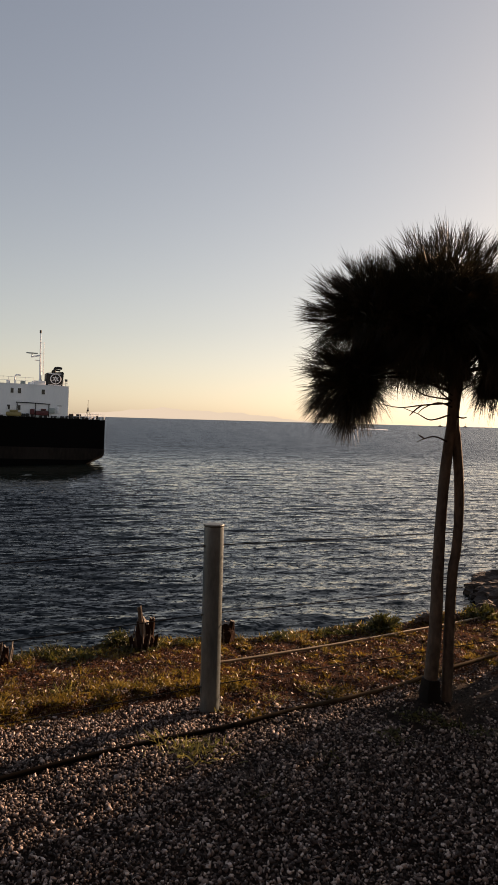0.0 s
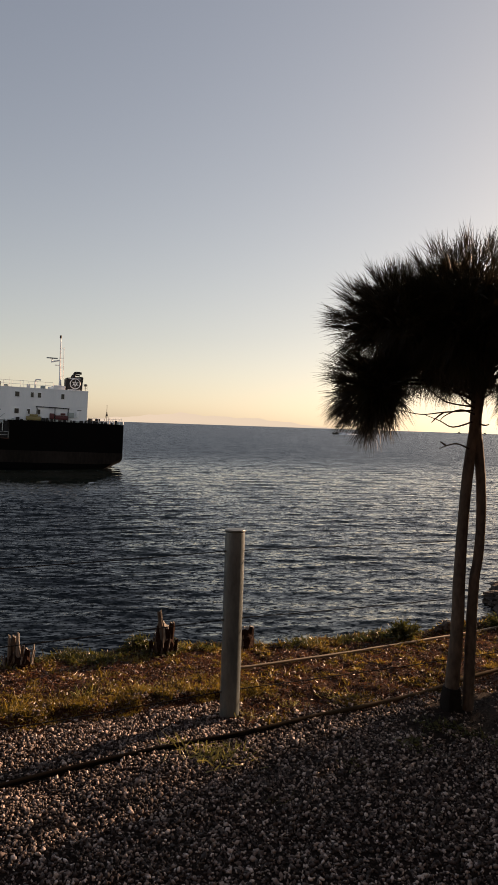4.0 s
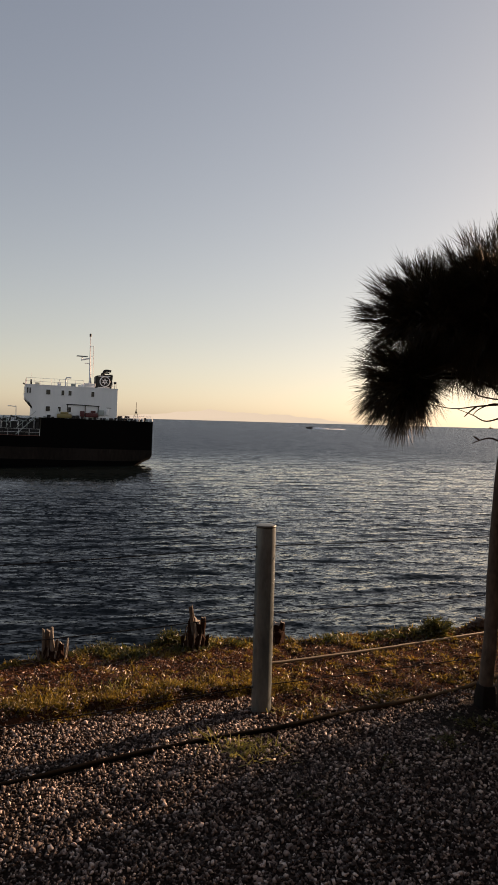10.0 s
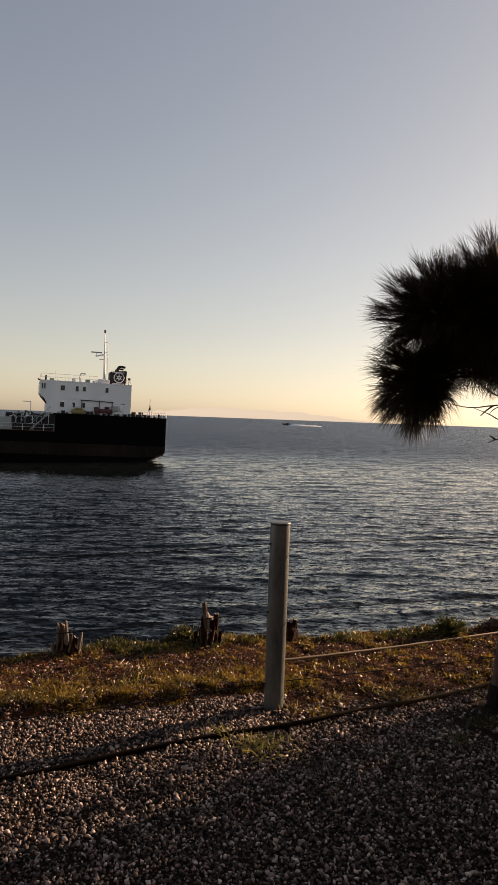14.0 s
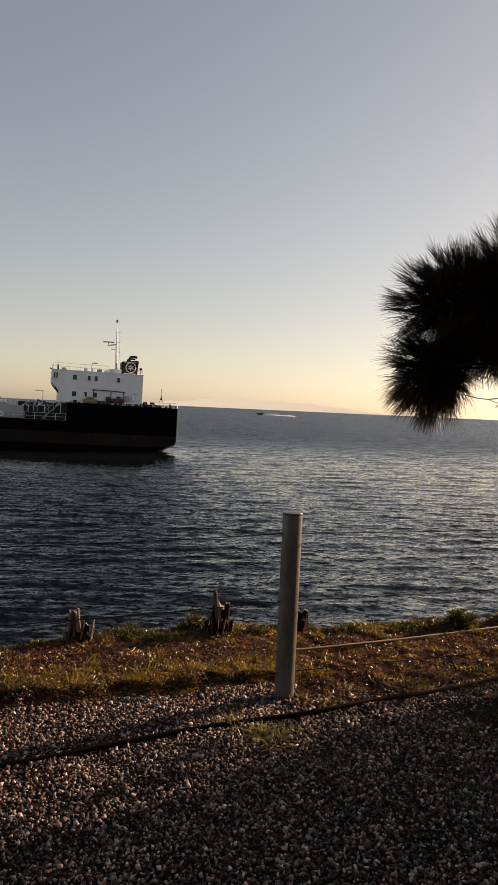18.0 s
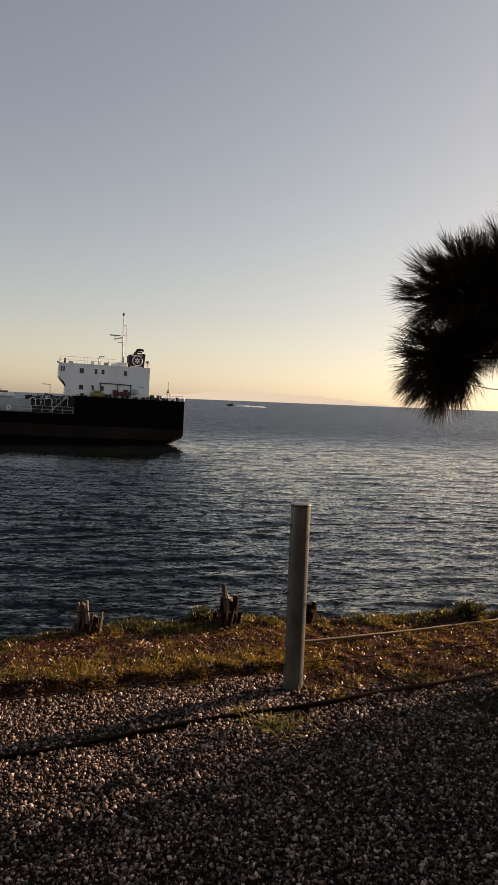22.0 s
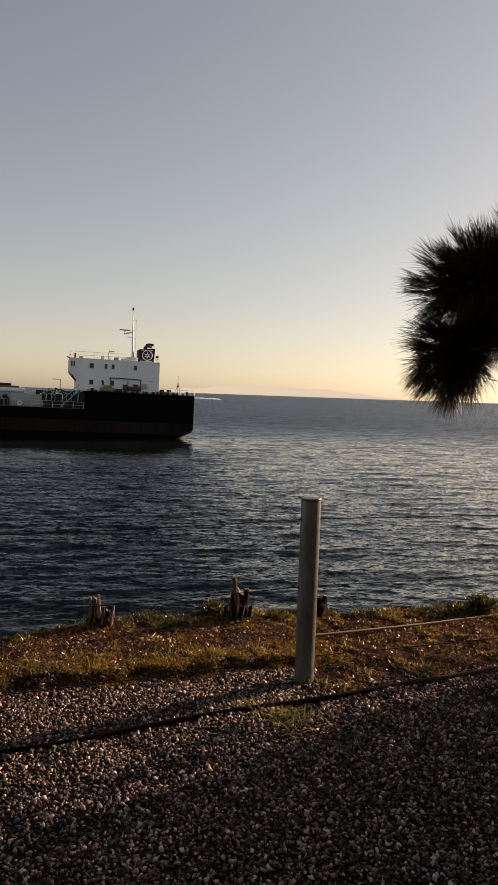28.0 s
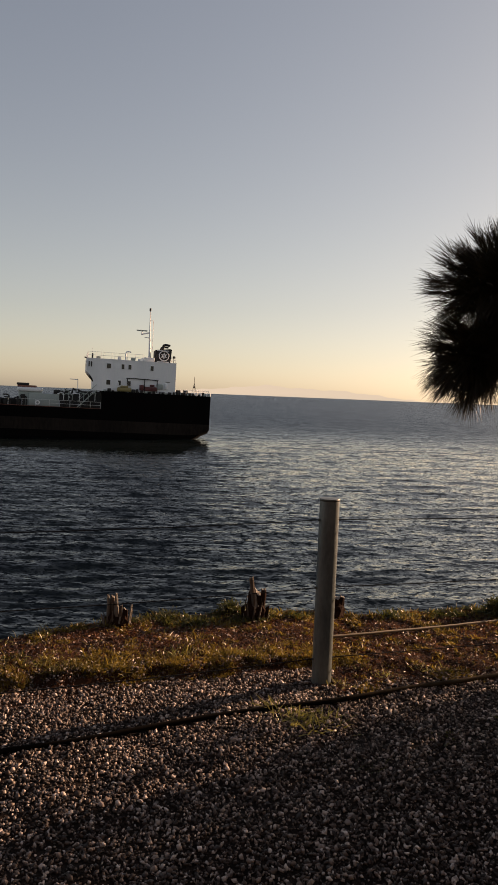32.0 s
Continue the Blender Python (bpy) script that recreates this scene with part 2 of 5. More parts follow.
def yard_ground():
    """Red-brown soil on the bank; fine packed gravel on the landward side of the hose."""
    m = SOIL.copy()
    m.name = "soil_and_packed_gravel"
    n, l = m.node_tree.nodes, m.node_tree.links
    b = n["Principled BSDF"]
    soil = b.inputs["Base Color"].links[0].from_socket
    co = n.new("ShaderNodeTexCoord")
    vor, ramp = n.new("ShaderNodeTexVoronoi"), n.new("ShaderNodeValToRGB")
    vor.inputs["Scale"].default_value = 75
    l.new(co.outputs["Object"], vor.inputs["Vector"])
    # near-black under the loose stones: the shade of their gaps put into the colour
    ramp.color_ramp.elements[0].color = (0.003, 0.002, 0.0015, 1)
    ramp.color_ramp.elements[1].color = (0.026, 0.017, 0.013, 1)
    sep, across, reach = n.new("ShaderNodeSeparateXYZ"), n.new("ShaderNodeMath"), n.new("ShaderNodeMapRange")
    l.new(vor.outputs["Color"], ramp.inputs[0])
    l.new(co.outputs["Object"], sep.inputs[0])
    across.operation = "MULTIPLY_ADD"
    across.inputs[1].default_value = -0.36
    l.new(sep.outputs["X"], across.inputs[0])
    l.new(sep.outputs["Y"], across.inputs[2])
    reach.inputs["From Min"].default_value, reach.inputs["From Max"].default_value = 3.45, 3.1
    l.new(across.outputs[0], reach.inputs["Value"])
    mix = n.new("ShaderNodeMix")
    mix.data_type = "RGBA"
    l.new(reach.outputs[0], mix.inputs[0])
    l.new(soil, mix.inputs[6])
    # past the loose stones the packed gravel has its own tone, without gap shade
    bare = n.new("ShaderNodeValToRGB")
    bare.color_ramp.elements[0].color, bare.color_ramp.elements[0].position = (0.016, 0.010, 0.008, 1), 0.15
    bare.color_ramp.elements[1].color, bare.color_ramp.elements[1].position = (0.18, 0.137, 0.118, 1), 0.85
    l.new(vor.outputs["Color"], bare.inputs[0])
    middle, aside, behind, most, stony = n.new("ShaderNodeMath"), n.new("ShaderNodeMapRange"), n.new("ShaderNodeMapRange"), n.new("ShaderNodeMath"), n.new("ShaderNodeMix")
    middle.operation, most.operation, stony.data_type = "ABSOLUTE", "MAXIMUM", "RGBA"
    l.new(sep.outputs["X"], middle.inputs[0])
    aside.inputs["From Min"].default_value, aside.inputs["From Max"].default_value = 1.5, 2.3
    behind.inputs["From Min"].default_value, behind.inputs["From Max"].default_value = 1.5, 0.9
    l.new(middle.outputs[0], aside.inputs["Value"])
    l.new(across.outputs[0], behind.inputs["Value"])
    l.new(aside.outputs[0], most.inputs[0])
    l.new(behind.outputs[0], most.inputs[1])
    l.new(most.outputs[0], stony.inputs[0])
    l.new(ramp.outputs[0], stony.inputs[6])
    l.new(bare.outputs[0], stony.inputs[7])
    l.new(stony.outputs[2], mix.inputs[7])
    l.new(mix.outputs[2], b.inputs["Base Color"])
    return m


def lit_dust_along(m, x0, x1, lit_dust):
    """Dust and sunlight put into the colour of one stretch of a hose or pipe, from x0 to x1."""
    n, l = m.node_tree.nodes, m.node_tree.links
    b = n["Principled BSDF"]
    clean = b.inputs["Base Color"].links[0].from_socket
    co, sep, reach, mix, grain = n.new("ShaderNodeTexCoord"), n.new("ShaderNodeSeparateXYZ"), n.new("ShaderNodeMapRange"), n.new("ShaderNodeMix"), n.new("ShaderNodeTexNoise")
    l.new(co.outputs["Object"], sep.inputs[0])
    l.new(co.outputs["Object"], grain.inputs["Vector"])
    grain.inputs["Scale"].default_value, grain.inputs["Detail"].default_value = 14, 6
    uneven = n.new("ShaderNodeMath")
    uneven.operation = "MULTIPLY_ADD"
    uneven.inputs[1].default_value = 0.8
    l.new(grain.outputs["Fac"], uneven.inputs[0])
    l.new(sep.outputs["X"], uneven.inputs[2])
    reach.inputs["From Min"].default_value, reach.inputs["From Max"].default_value = x0 + 0.4, x1 + 0.4
    l.new(uneven.outputs[0], reach.inputs["Value"])
    mix.data_type = "RGBA"
    l.new(reach.outputs[0], mix.inputs[0])
    l.new(clean, mix.inputs[6])
    mix.inputs[7].default_value = (*lit_dust, 1)
    l.new(mix.outputs[2], b.inputs["Base Color"])


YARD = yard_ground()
STONE = pebbly("gravel_stone", "ShaderNodeNewGeometry")
PEBBLE = pebbly("pebble", "ShaderNodeObjectInfo")
GRASS = leafy("grass_blades", (0.014, 0.018, 0.003), (0.31, 0.212, 0.036), 0.5)
GREEN = leafy("green_leaves", (0.014, 0.024, 0.006), (0.105, 0.100, 0.024), 0.45)
LITTER = leafy("dead_leaves", (0.014, 0.005, 0.003), (0.17, 0.072, 0.032), 0.25)
STRAW = leafy("straw_blades", (0.11, 0.12, 0.026), (0.32, 0.285, 0.09), 0.5)
NEEDLE = leafy("pine_needles", (0.010, 0.010, 0.005), (0.036, 0.026, 0.012), 0.24)
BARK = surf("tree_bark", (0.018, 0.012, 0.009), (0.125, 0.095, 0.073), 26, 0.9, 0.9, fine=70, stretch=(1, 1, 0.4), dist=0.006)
DARKBARK = surf("dark_bark", (0.014, 0.007, 0.005), (0.036, 0.019, 0.013), 14, 0.95, 0.9, fine=70, dist=0.006, spec=0.05)
CUTWOOD = surf("weathered_cut_wood", (0.07, 0.062, 0.055), (0.34, 0.315, 0.285), 26, 0.9, 0.7, fine=140, stretch=(1, 1, 0.15), dist=0.004, spec=0.1)
HOSE = surf("black_hose_rubber", (0.002, 0.0018, 0.0015), (0.008, 0.006, 0.0048), 2, 0.9, 0.3, fine=150, dist=0.001, spec=0.03)
TANPIPE = surf("sun_bleached_pipe", (0.10, 0.076, 0.046), (0.24, 0.185, 0.12), 3, 0.7, 0.3, fine=120, dist=0.001)
# paler towards the right: sunlight there is painted in with the dust
lit_dust_along(HOSE, 0.2, 1.0, (0.075, 0.057, 0.037))
lit_dust_along(TANPIPE, 0.5, 1.7, (0.40, 0.32, 0.22))
POSTPAINT = surf("weathered_grey_paint", (0.046, 0.058, 0.061), (0.145, 0.172, 0.176), 13, 0.33, 0.15, fine=90, stretch=(1, 1, 0.3), dist=0.001)
POSTCAP = surf("post_cap_metal", (0.035, 0.040, 0.038), (0.09, 0.10, 0.095), 20, 0.4, 0.2, dist=0.001)
WIRE = surf("fence_wire", (0.008, 0.008, 0.008), (0.022, 0.02, 0.018), 30, 0.7, 0.0, spec=0.15)
ROCK = surf("shore_rock", (0.012, 0.007, 0.005), (0.058, 0.034, 0.022), 0.8, 0.9, 1.0, fine=6, dist=0.15)
NEARROCK = surf("bank_rock", (0.03, 0.02, 0.015), (0.1, 0.07, 0.05), 10, 0.9, 0.9, fine=60, dist=0.01)
HULL = surf("black_hull_paint", (0.0012, 0.001, 0.001), (0.004, 0.003, 0.0028), 0.35, 0.8, 0.15, fine=3, stretch=(1, 1, 0.25), dist=0.02, spec=0.05)
BOOT = surf("faded_red_boot_paint", (0.010, 0.0072, 0.006), (0.056, 0.042, 0.035), 0.16, 0.75, 0.15, fine=3, stretch=(1, 1, 0.3), dist=0.02, spec=0.1)
SHIPWHITE = surf("ship_white_paint", (0.70, 0.71, 0.72), (0.82, 0.82, 0.82), 0.5, 0.5, 0.05, fine=6, stretch=(1, 1, 0.2), dist=0.01)
SHIPDECK = surf("deck_red_oxide", (0.14, 0.05, 0.035), (0.22, 0.09, 0.06), 0.5, 0.8, 0.1, fine=5, dist=0.01)
SHIPGREY = surf("ship_green_grey_paint", (0.25, 0.29, 0.28), (0.34, 0.38, 0.36), 0.5, 0.6, 0.1, fine=5, dist=0.01)
SHIPDARK = surf("ship_dark_fittings", (0.005, 0.005, 0.005), (0.022, 0.019, 0.017), 1, 0.7, 0.1, fine=5, dist=0.01)
SHIPRED = surf("ship_red_paint", (0.05, 0.008, 0.010), (0.11, 0.016, 0.017), 1, 0.5, 0.05, fine=6, dist=0.01)
SHIPYELLOW = surf("ship_yellow_paint", (0.17, 0.135, 0.05), (0.28, 0.225, 0.085), 1, 0.5, 0.05, fine=6, dist=0.01)
GLASS = surf("dark_window_glass", (0.012, 0.014, 0.016), (0.02, 0.022, 0.025), 1, 0.12, 0.0)
FOAM = surf("sea_foam", (0.8, 0.81, 0.82), (0.93, 0.93, 0.93), 0.6, 0.9, 0.5, fine=4, dist=0.1)
# wrap blackened: shade at the foot of the trunk is put into its colour
WRAP = surf("shade_black_wrap", (0.003, 0.003, 0.003), (0.012, 0.010, 0.009), 20, 0.8, 0.5, spec=0.2)
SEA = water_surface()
# distant haze painted as an even glow close to the sky's tone
HILL = glowing("painted_haze_glow", (0.43, 0.375, 0.325), 0.88)


# ---- mesh helpers ----
def part(name, bm, material, parent=None, label="", smooth=True):
    me = bpy.data.meshes.new(name)
    bm.to_mesh(me)
    bm.free()
    me.materials.append(material)
    if smooth:
        me.shade_smooth()
        me.set_sharp_from_angle(angle=radians(40))
    ob = new(name, me)
    ob.parent = parent
    if label:
        tagged(ob, label)
    return ob


def shared(name, mesh, m, parent=None):
    ob = new(name, mesh)
    ob.parent = parent
    ob.matrix_basis = m
    return ob


def arrays(name, verts, faces, material, parent=None, smooth=False):
    """A mesh from computed arrays: verts n x 3, faces n x k."""
    me = bpy.data.meshes.new(name)
    verts, faces = np.asarray(verts, np.float32), np.asarray(faces, np.int32)
    me.vertices.add(len(verts))
    me.vertices.foreach_set("co", verts.ravel())
    me.loops.add(faces.size)
    me.loops.foreach_set("vertex_index", faces.ravel())
    me.polygons.add(len(faces))
    me.polygons.foreach_set("loop_start", np.arange(0, faces.size, faces.shape[1], dtype=np.int32))
    me.update(calc_edges=True)
    me.polygons.foreach_set("use_smooth", np.full(len(faces), smooth))
    me.materials.append(material)
    ob = new(name, me)
    ob.parent = parent
    return ob


def holder(name, m, label, category, group="", kind=""):
    ob = new(name)
    ob.empty_display_size = 0.1
    ob.matrix_basis = m
    return tagged(ob, label, category, group, kind)


def box(bm, x0, x1, y0, y1, z0, z1, bevel=0.0):
    r = bmesh.ops.create_cube(bm, size=1.0)
    vs = r["verts"]
    for v in vs:
        v.co = Vector(((x0 + x1) / 2 + v.co.x * (x1 - x0), (y0 + y1) / 2 + v.co.y * (y1 - y0), (z0 + z1) / 2 + v.co.z * (z1 - z0)))
    if bevel:
        es = list({e for v in vs for e in v.link_edges})
        bmesh.ops.bevel(bm, geom=es, offset=bevel, segments=2, profile=0.5, affect="EDGES")
    return bm


def boxed(*a, **k):
    return box(bmesh.new(), *a, **k)


def tube(bm, points, radii, sides=8, wobble=0.0, cap=True, rng=random):
    """A round bar along points; radii one number or one a point."""
    pts = [Vector(p) for p in points]
    if not isinstance(radii, (list, tuple)):
        radii = [radii] * len(pts)
    rings = []
    side = Vector((0.3, 0.9, 0.25)).normalized()
    for i, p in enumerate(pts):
        d = (pts[min(i + 1, len(pts) - 1)] - pts[max(i - 1, 0)]).normalized()
        if abs(d.dot(side)) > 0.95:
            side = Vector((0.9, -0.2, 0.35)).normalized()
        a = d.cross(side).normalized()
        b = d.cross(a).normalized()
        ring = []
        for k in range(sides):
            w = 2 * math.pi * k / sides
            r = radii[i] * (1 + wobble * rng.uniform(-1, 1))
            ring.append(bm.verts.new(p + a * (math.cos(w) * r) + b * (math.sin(w) * r)))
        rings.append(ring)
    for r0, r1 in zip(rings, rings[1:]):
        for k in range(sides):
            bm.faces.new((r0[k], r0[(k + 1) % sides], r1[(k + 1) % sides], r1[k]))
    if cap:
        bm.faces.new(rings[0][::-1])
        bm.faces.new(rings[-1])
    bmesh.ops.recalc_face_normals(bm, faces=bm.faces)
    return bm


def tubed(*a, **k):
    return tube(bmesh.new(), *a, **k)


def spline(pts, steps=8):
    """Points on a smooth line through pts."""
    pts = [Vector(p) for p in pts]
    out = []
    for i in range(len(pts) - 1):
        p0, p1, p2, p3 = pts[max(i - 1, 0)], pts[i], pts[i + 1], pts[min(i + 2, len(pts) - 1)]
        for s in range(steps):
            t = s / steps
            out.append(0.5 * ((2 * p1) + (p2 - p0) * t + (2 * p0 - 5 * p1 + 4 * p2 - p3) * t * t + (3 * p1 - p0 - 3 * p2 + p3) * t ** 3))
    out.append(pts[-1])
    return out


def blades(origins, dirs, lengths, widths, droop):
    """Thin tapering blades: arrays of roots, directions, lengths and widths; droop bends them down. Verts and triangles."""
    n = len(origins)
    dirs = dirs / np.linalg.norm(dirs, axis=1, keepdims=True)
    side = np.cross(dirs, np.random.normal(size=(n, 3)))
    side /= np.linalg.norm(side, axis=1, keepdims=True) + 1e-9
    L, W = lengths[:, None], widths[:, None]
    fall = np.zeros((n, 3))
    fall[:, 2] = -droop * lengths
    mid = origins + dirs * L * 0.55 + fall * 0.3
    tip = origins + dirs * L + fall
    v = np.stack([origins - side * W / 2, origins + side * W / 2, mid - side * W * 0.4, mid + side * W * 0.4, tip], 1).reshape(-1, 3)
    base = np.arange(n)[:, None] * 5
    f = np.concatenate([base + np.array([[0, 1, 3]]), base + np.array([[0, 3, 2]]), base + np.array([[2, 3, 4]])], 0)
    return v, f


def smoothstep(a, b, x):
    t = np.clip((x - a) / (b - a), 0, 1)
    return t * t * (3 - 2 * t)


WAVE_RNG = np.random.RandomState(5)
LUMP = [(WAVE_RNG.uniform(-1, 1, 2), WAVE_RNG.uniform(0, 6.28)) for _ in range(14)]


def lumps(x, y, scale):
    """A smooth uneven field, about -1 to 1."""
    out = 0
    for i, (k, p) in enumerate(LUMP):
        out = out + np.sin((k[0] * x + k[1] * y) * 6.0 / scale * (1 + 0.35 * i % 2.3) + p)
    return out / 4.0


SHORE = 0.36          # how far the coast line leans away, metres y for a metre x


def ground_z(x, y):
    u = y - SHORE * x
    z = -0.05 * smoothstep(3.4, 4.5, u)
    z = z + 0.045 * smoothstep(3.47, 3.54, u + 0.03 * lumps(x, y, 0.45)) * smoothstep(0.35, 0.05, x)      # the turf stands a little over the gravel
    edge = 4.48 + 0.06 * lumps(x, y * 0, 1.6) - 0.28 * smoothstep(-1.15, -1.75, x)
    z = z + 0.008 * lumps(x + 3, y, 0.24) * smoothstep(3.2, 3.4, u) * smoothstep(4.6, 4.3, u) * smoothstep(0.15, 0.4, x)      # clods
    bank = np.maximum(u - edge, 0)
    z = z - 0.42 * bank - 0.10 * smoothstep(0, 0.25, bank)
    z = np.maximum(z, -9.0)
    far = smoothstep(1.2, 3.5, bank)
    z = z + 0.25 * far * lumps(x, y, 5.0) + 0.006 * lumps(x, y, 0.7) * (1 - far) * smoothstep(-0.5, 1.0, u) * smoothstep(5.0, 3.0, np.abs(x))
    return z


# ---- ground ----
def graded(lo, hi, fine, step, ratio):
    mid = list(np.arange(fine[0], fine[1] + step / 2, step))
    d, p = step, fine[1]
    while p < hi:
        d *= ratio
        p += d
        mid.append(min(p, hi))
    d, p = step, fine[0]
    while p > lo:
        d *= ratio
        p -= d
        mid.insert(0, max(p, lo))
    return np.array(mid)


def sheet(xs, ys):
    X, Yy = np.meshgrid(xs, ys)
    i = np.arange(len(ys) - 1)[:, None] * len(xs) + np.arange(len(xs) - 1)[None]
    f = np.stack([i, i + 1, i + 1 + len(xs), i + len(xs)], -1).reshape(-1, 4)
    return X.ravel(), Yy.ravel(), f


xs = graded(-4800, 4800, (-3.0, 4.0), 0.05, 1.16)
us = graded(-4800, 60, (0.8, 6.0), 0.05, 1.13)
gx, gu, gf = sheet(xs, us)
gy = gu + SHORE * gx
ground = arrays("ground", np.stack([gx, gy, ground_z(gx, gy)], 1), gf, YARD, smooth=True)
tagged(ground, "dry brown soil and gravel bank dropping to the sea", "ground", kind="structure")

# ---- water ----
SEA_Z = -6.1


def sea():
    """One sheet to the horizon, finest near the shore. It fans out from a point behind the bank, so that it can drift shoreward."""
    back = 40.0
    th = np.radians(np.concatenate([np.linspace(-80, -29, 40), np.linspace(-28, 29, 500), np.linspace(30, 80, 40)]))
    rho, r = [-8.0, -2.0, 1.0, 3.0], 5.0
    while r < 4850:
        rho.append(r)
        d = max(r - 16, 14)
        r += max(0.085, d * d / 9285 * 1.0) if r < 190 else r * 0.035
    rho = np.array(rho)
    T, R = np.meshgrid(np.tan(th), rho)
    x = ((R + back) * T).ravel()
    y = (R + SHORE * (R + back) * T).ravel()
    rr = np.maximum(R.ravel(), 20)
    step = np.maximum(0.085, rr * rr / 9285)
    z = np.zeros_like(x)
    rng = np.random.RandomState(11)
    for i in range(84):
        lam = 0.18 * (5.0 ** rng.uniform(0, 1)) if i < 52 else rng.uniform(0.9, 2.6) if i < 76 else rng.uniform(3.0, 7.0)
        ang = radians(-90 + 10) + rng.normal(0, 0.34 if lam < 0.9 else 0.26)
        k = 2 * math.pi / lam
        amp = 0.0030 * lam ** 0.9 if i < 52 else 0.0034 * lam if i < 76 else 0.012
        ph = k * (math.cos(ang) * x + math.sin(ang) * y) + rng.uniform(0, 6.28)
        keep = smoothstep(1.3, 0.6, step / lam)
        z += amp * keep * (np.sin(ph) - 0.42 * np.sin(2 * ph + 0.35) + 0.12 * np.sin(3 * ph + 0.5))
    n = len(th)
    i = np.arange(len(rho) - 1)[:, None] * n + np.arange(n - 1)[None]
    f = np.stack([i, i + 1, i + 1 + n, i + n], -1).reshape(-1, 4)
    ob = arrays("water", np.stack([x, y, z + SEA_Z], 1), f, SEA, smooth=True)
    return tagged(ob, "dark choppy sea with small wind waves", "sea", kind="structure")


water = sea()


def hills():
    """A low ridge on the horizon, its haze put into an even glow."""
    xs = np.linspace(-1500, 1500, 161)
    knots_x = [-1500, -1050, -630, -400, -205, -7, 319, 620, 760, 1000, 1500]
    knots_z = [-10, 0, 27, 50, 72, 58, 50, 22, 6, -4, -10]
    h = np.interp(xs, knots_x, knots_z) + 3 * np.sin(xs / 37) + 2 * np.sin(xs / 17 + 1)
    v, n = [], len(xs)
    for dy, top in ((0, 0), (60, 1), (200, 0)):
        for x, z in zip(xs, h):
            v.append((x, 4600 + dy, z - 6 if top else -14))
    i = np.arange(n - 1)
    f = np.concatenate([np.stack([i + r * n, i + 1 + r * n, i + 1 + (r + 1) * n, i + (r + 1) * n], 1) for r in (0, 1)])
    tagged(arrays("backdrop", v, f, HILL, smooth=True), "island ridge on the horizon, its pale haze painted as glow", "hills", kind="structure")


hills()


# ---- fence ----
FENCE = Vector((1, 0.42, 0)).normalized()
POST_AT = Vector((0.13, 3.345, 0))


def fence_post():
    th = holder("fence_post", Matrix.Translation(POST_AT), "weathered grey round metal fence post standing in gravel", "fence post", "fence posts")
    bm = bmesh.new()
    prof = [(0.0495, -0.12), (0.0495, 0.0), (0.049, 0.3), (0.049, 0.6), (0.0488, 0.908), (0.0475, 0.914)]
    rings = []
    for r, z in prof:
        rings.append([bm.verts.new((r * math.cos(a), r * math.sin(a), z)) for a in np.linspace(0, 2 * math.pi, 33)[:-1]])
    for r0, r1 in zip(rings, rings[1:]):
        for k in range(32):
            bm.faces.new((r0[k], r0[(k + 1) % 32], r1[(k + 1) % 32], r1[k]))
    part("pipe", bm, POSTPAINT, th)
    bm = bmesh.new()
    rings = []
    for r, z in ((0.0496, 0.916), (0.0508, 0.918), (0.0508, 0.9225), (0.049, 0.926), (0.02, 0.928), (0.002, 0.9285)):
        rings.append([bm.verts.new((r * math.cos(a), r * math.sin(a), z)) for a in np.linspace(0, 2 * math.pi, 33)[:-1]])
    for r0, r1 in zip(rings, rings[1:]):
        for k in range(32):
            bm.faces.new((r0[k], r0[(k + 1) % 32], r1[(k + 1) % 32], r1[k]))
    part("cap", bm, POSTCAP, th, "dark metal cap")
    for z in (0.82, 0.48, 0.12):
        for s in (-1, 1):
            d = FENCE * s
            bm = tubed([d * 0.047 + Vector((0, 0, z)), d * 0.058 + Vector((0, 0, z))], 0.006, 8)
            part("eyelet", bm, POSTCAP, th)
    return th


post = fence_post()
posts = [post]
for s in (-3.0, 3.0):
    p = POST_AT + FENCE * s
    posts.append(copy_thing(post, Matrix.Translation((p.x, p.y, float(ground_z(p.x, p.y))))))


def fence_wire(z, s0, sag):
    a = POST_AT + FENCE * (s0 + 0.045) + Vector((0, 0, z))
    b = POST_AT + FENCE * (s0 + 3.0 - 0.045) + Vector((0, 0, z))
    pts = [a.lerp(b, t) - Vector((0, 0, sag * 4 * t * (1 - t))) for t in np.linspace(0, 1, 25)]
    w = part("fence_wire", tubed(pts, 0.0026, 6), WIRE)
    return tagged(w, "thin dark wire strung between fence posts", "wire", "fence wires")


for z in (0.82, 0.48, 0.12):
    for s0, sag in ((-3.0, 0.025), (0.0, 0.012)):
        fence_wire(z, s0, sag)


# ---- hose and pipe on the ground ----
def laid(name, pts, r, material, label, category, lift=0.0):
    line = spline([(x, y, 0) for x, y in pts], 10)
    line = [Vector((p.x, p.y, sum(float(ground_z(p.x + d, p.y + 0.5 * d)) for d in (-0.6, -0.45, -0.3, -0.15, 0, 0.15, 0.3, 0.45, 0.6)) / 9 + 0.003 + r * 0.85 + lift)) for p in line]
    return tagged(part(name, tubed(line, r, 12), material), label, category)


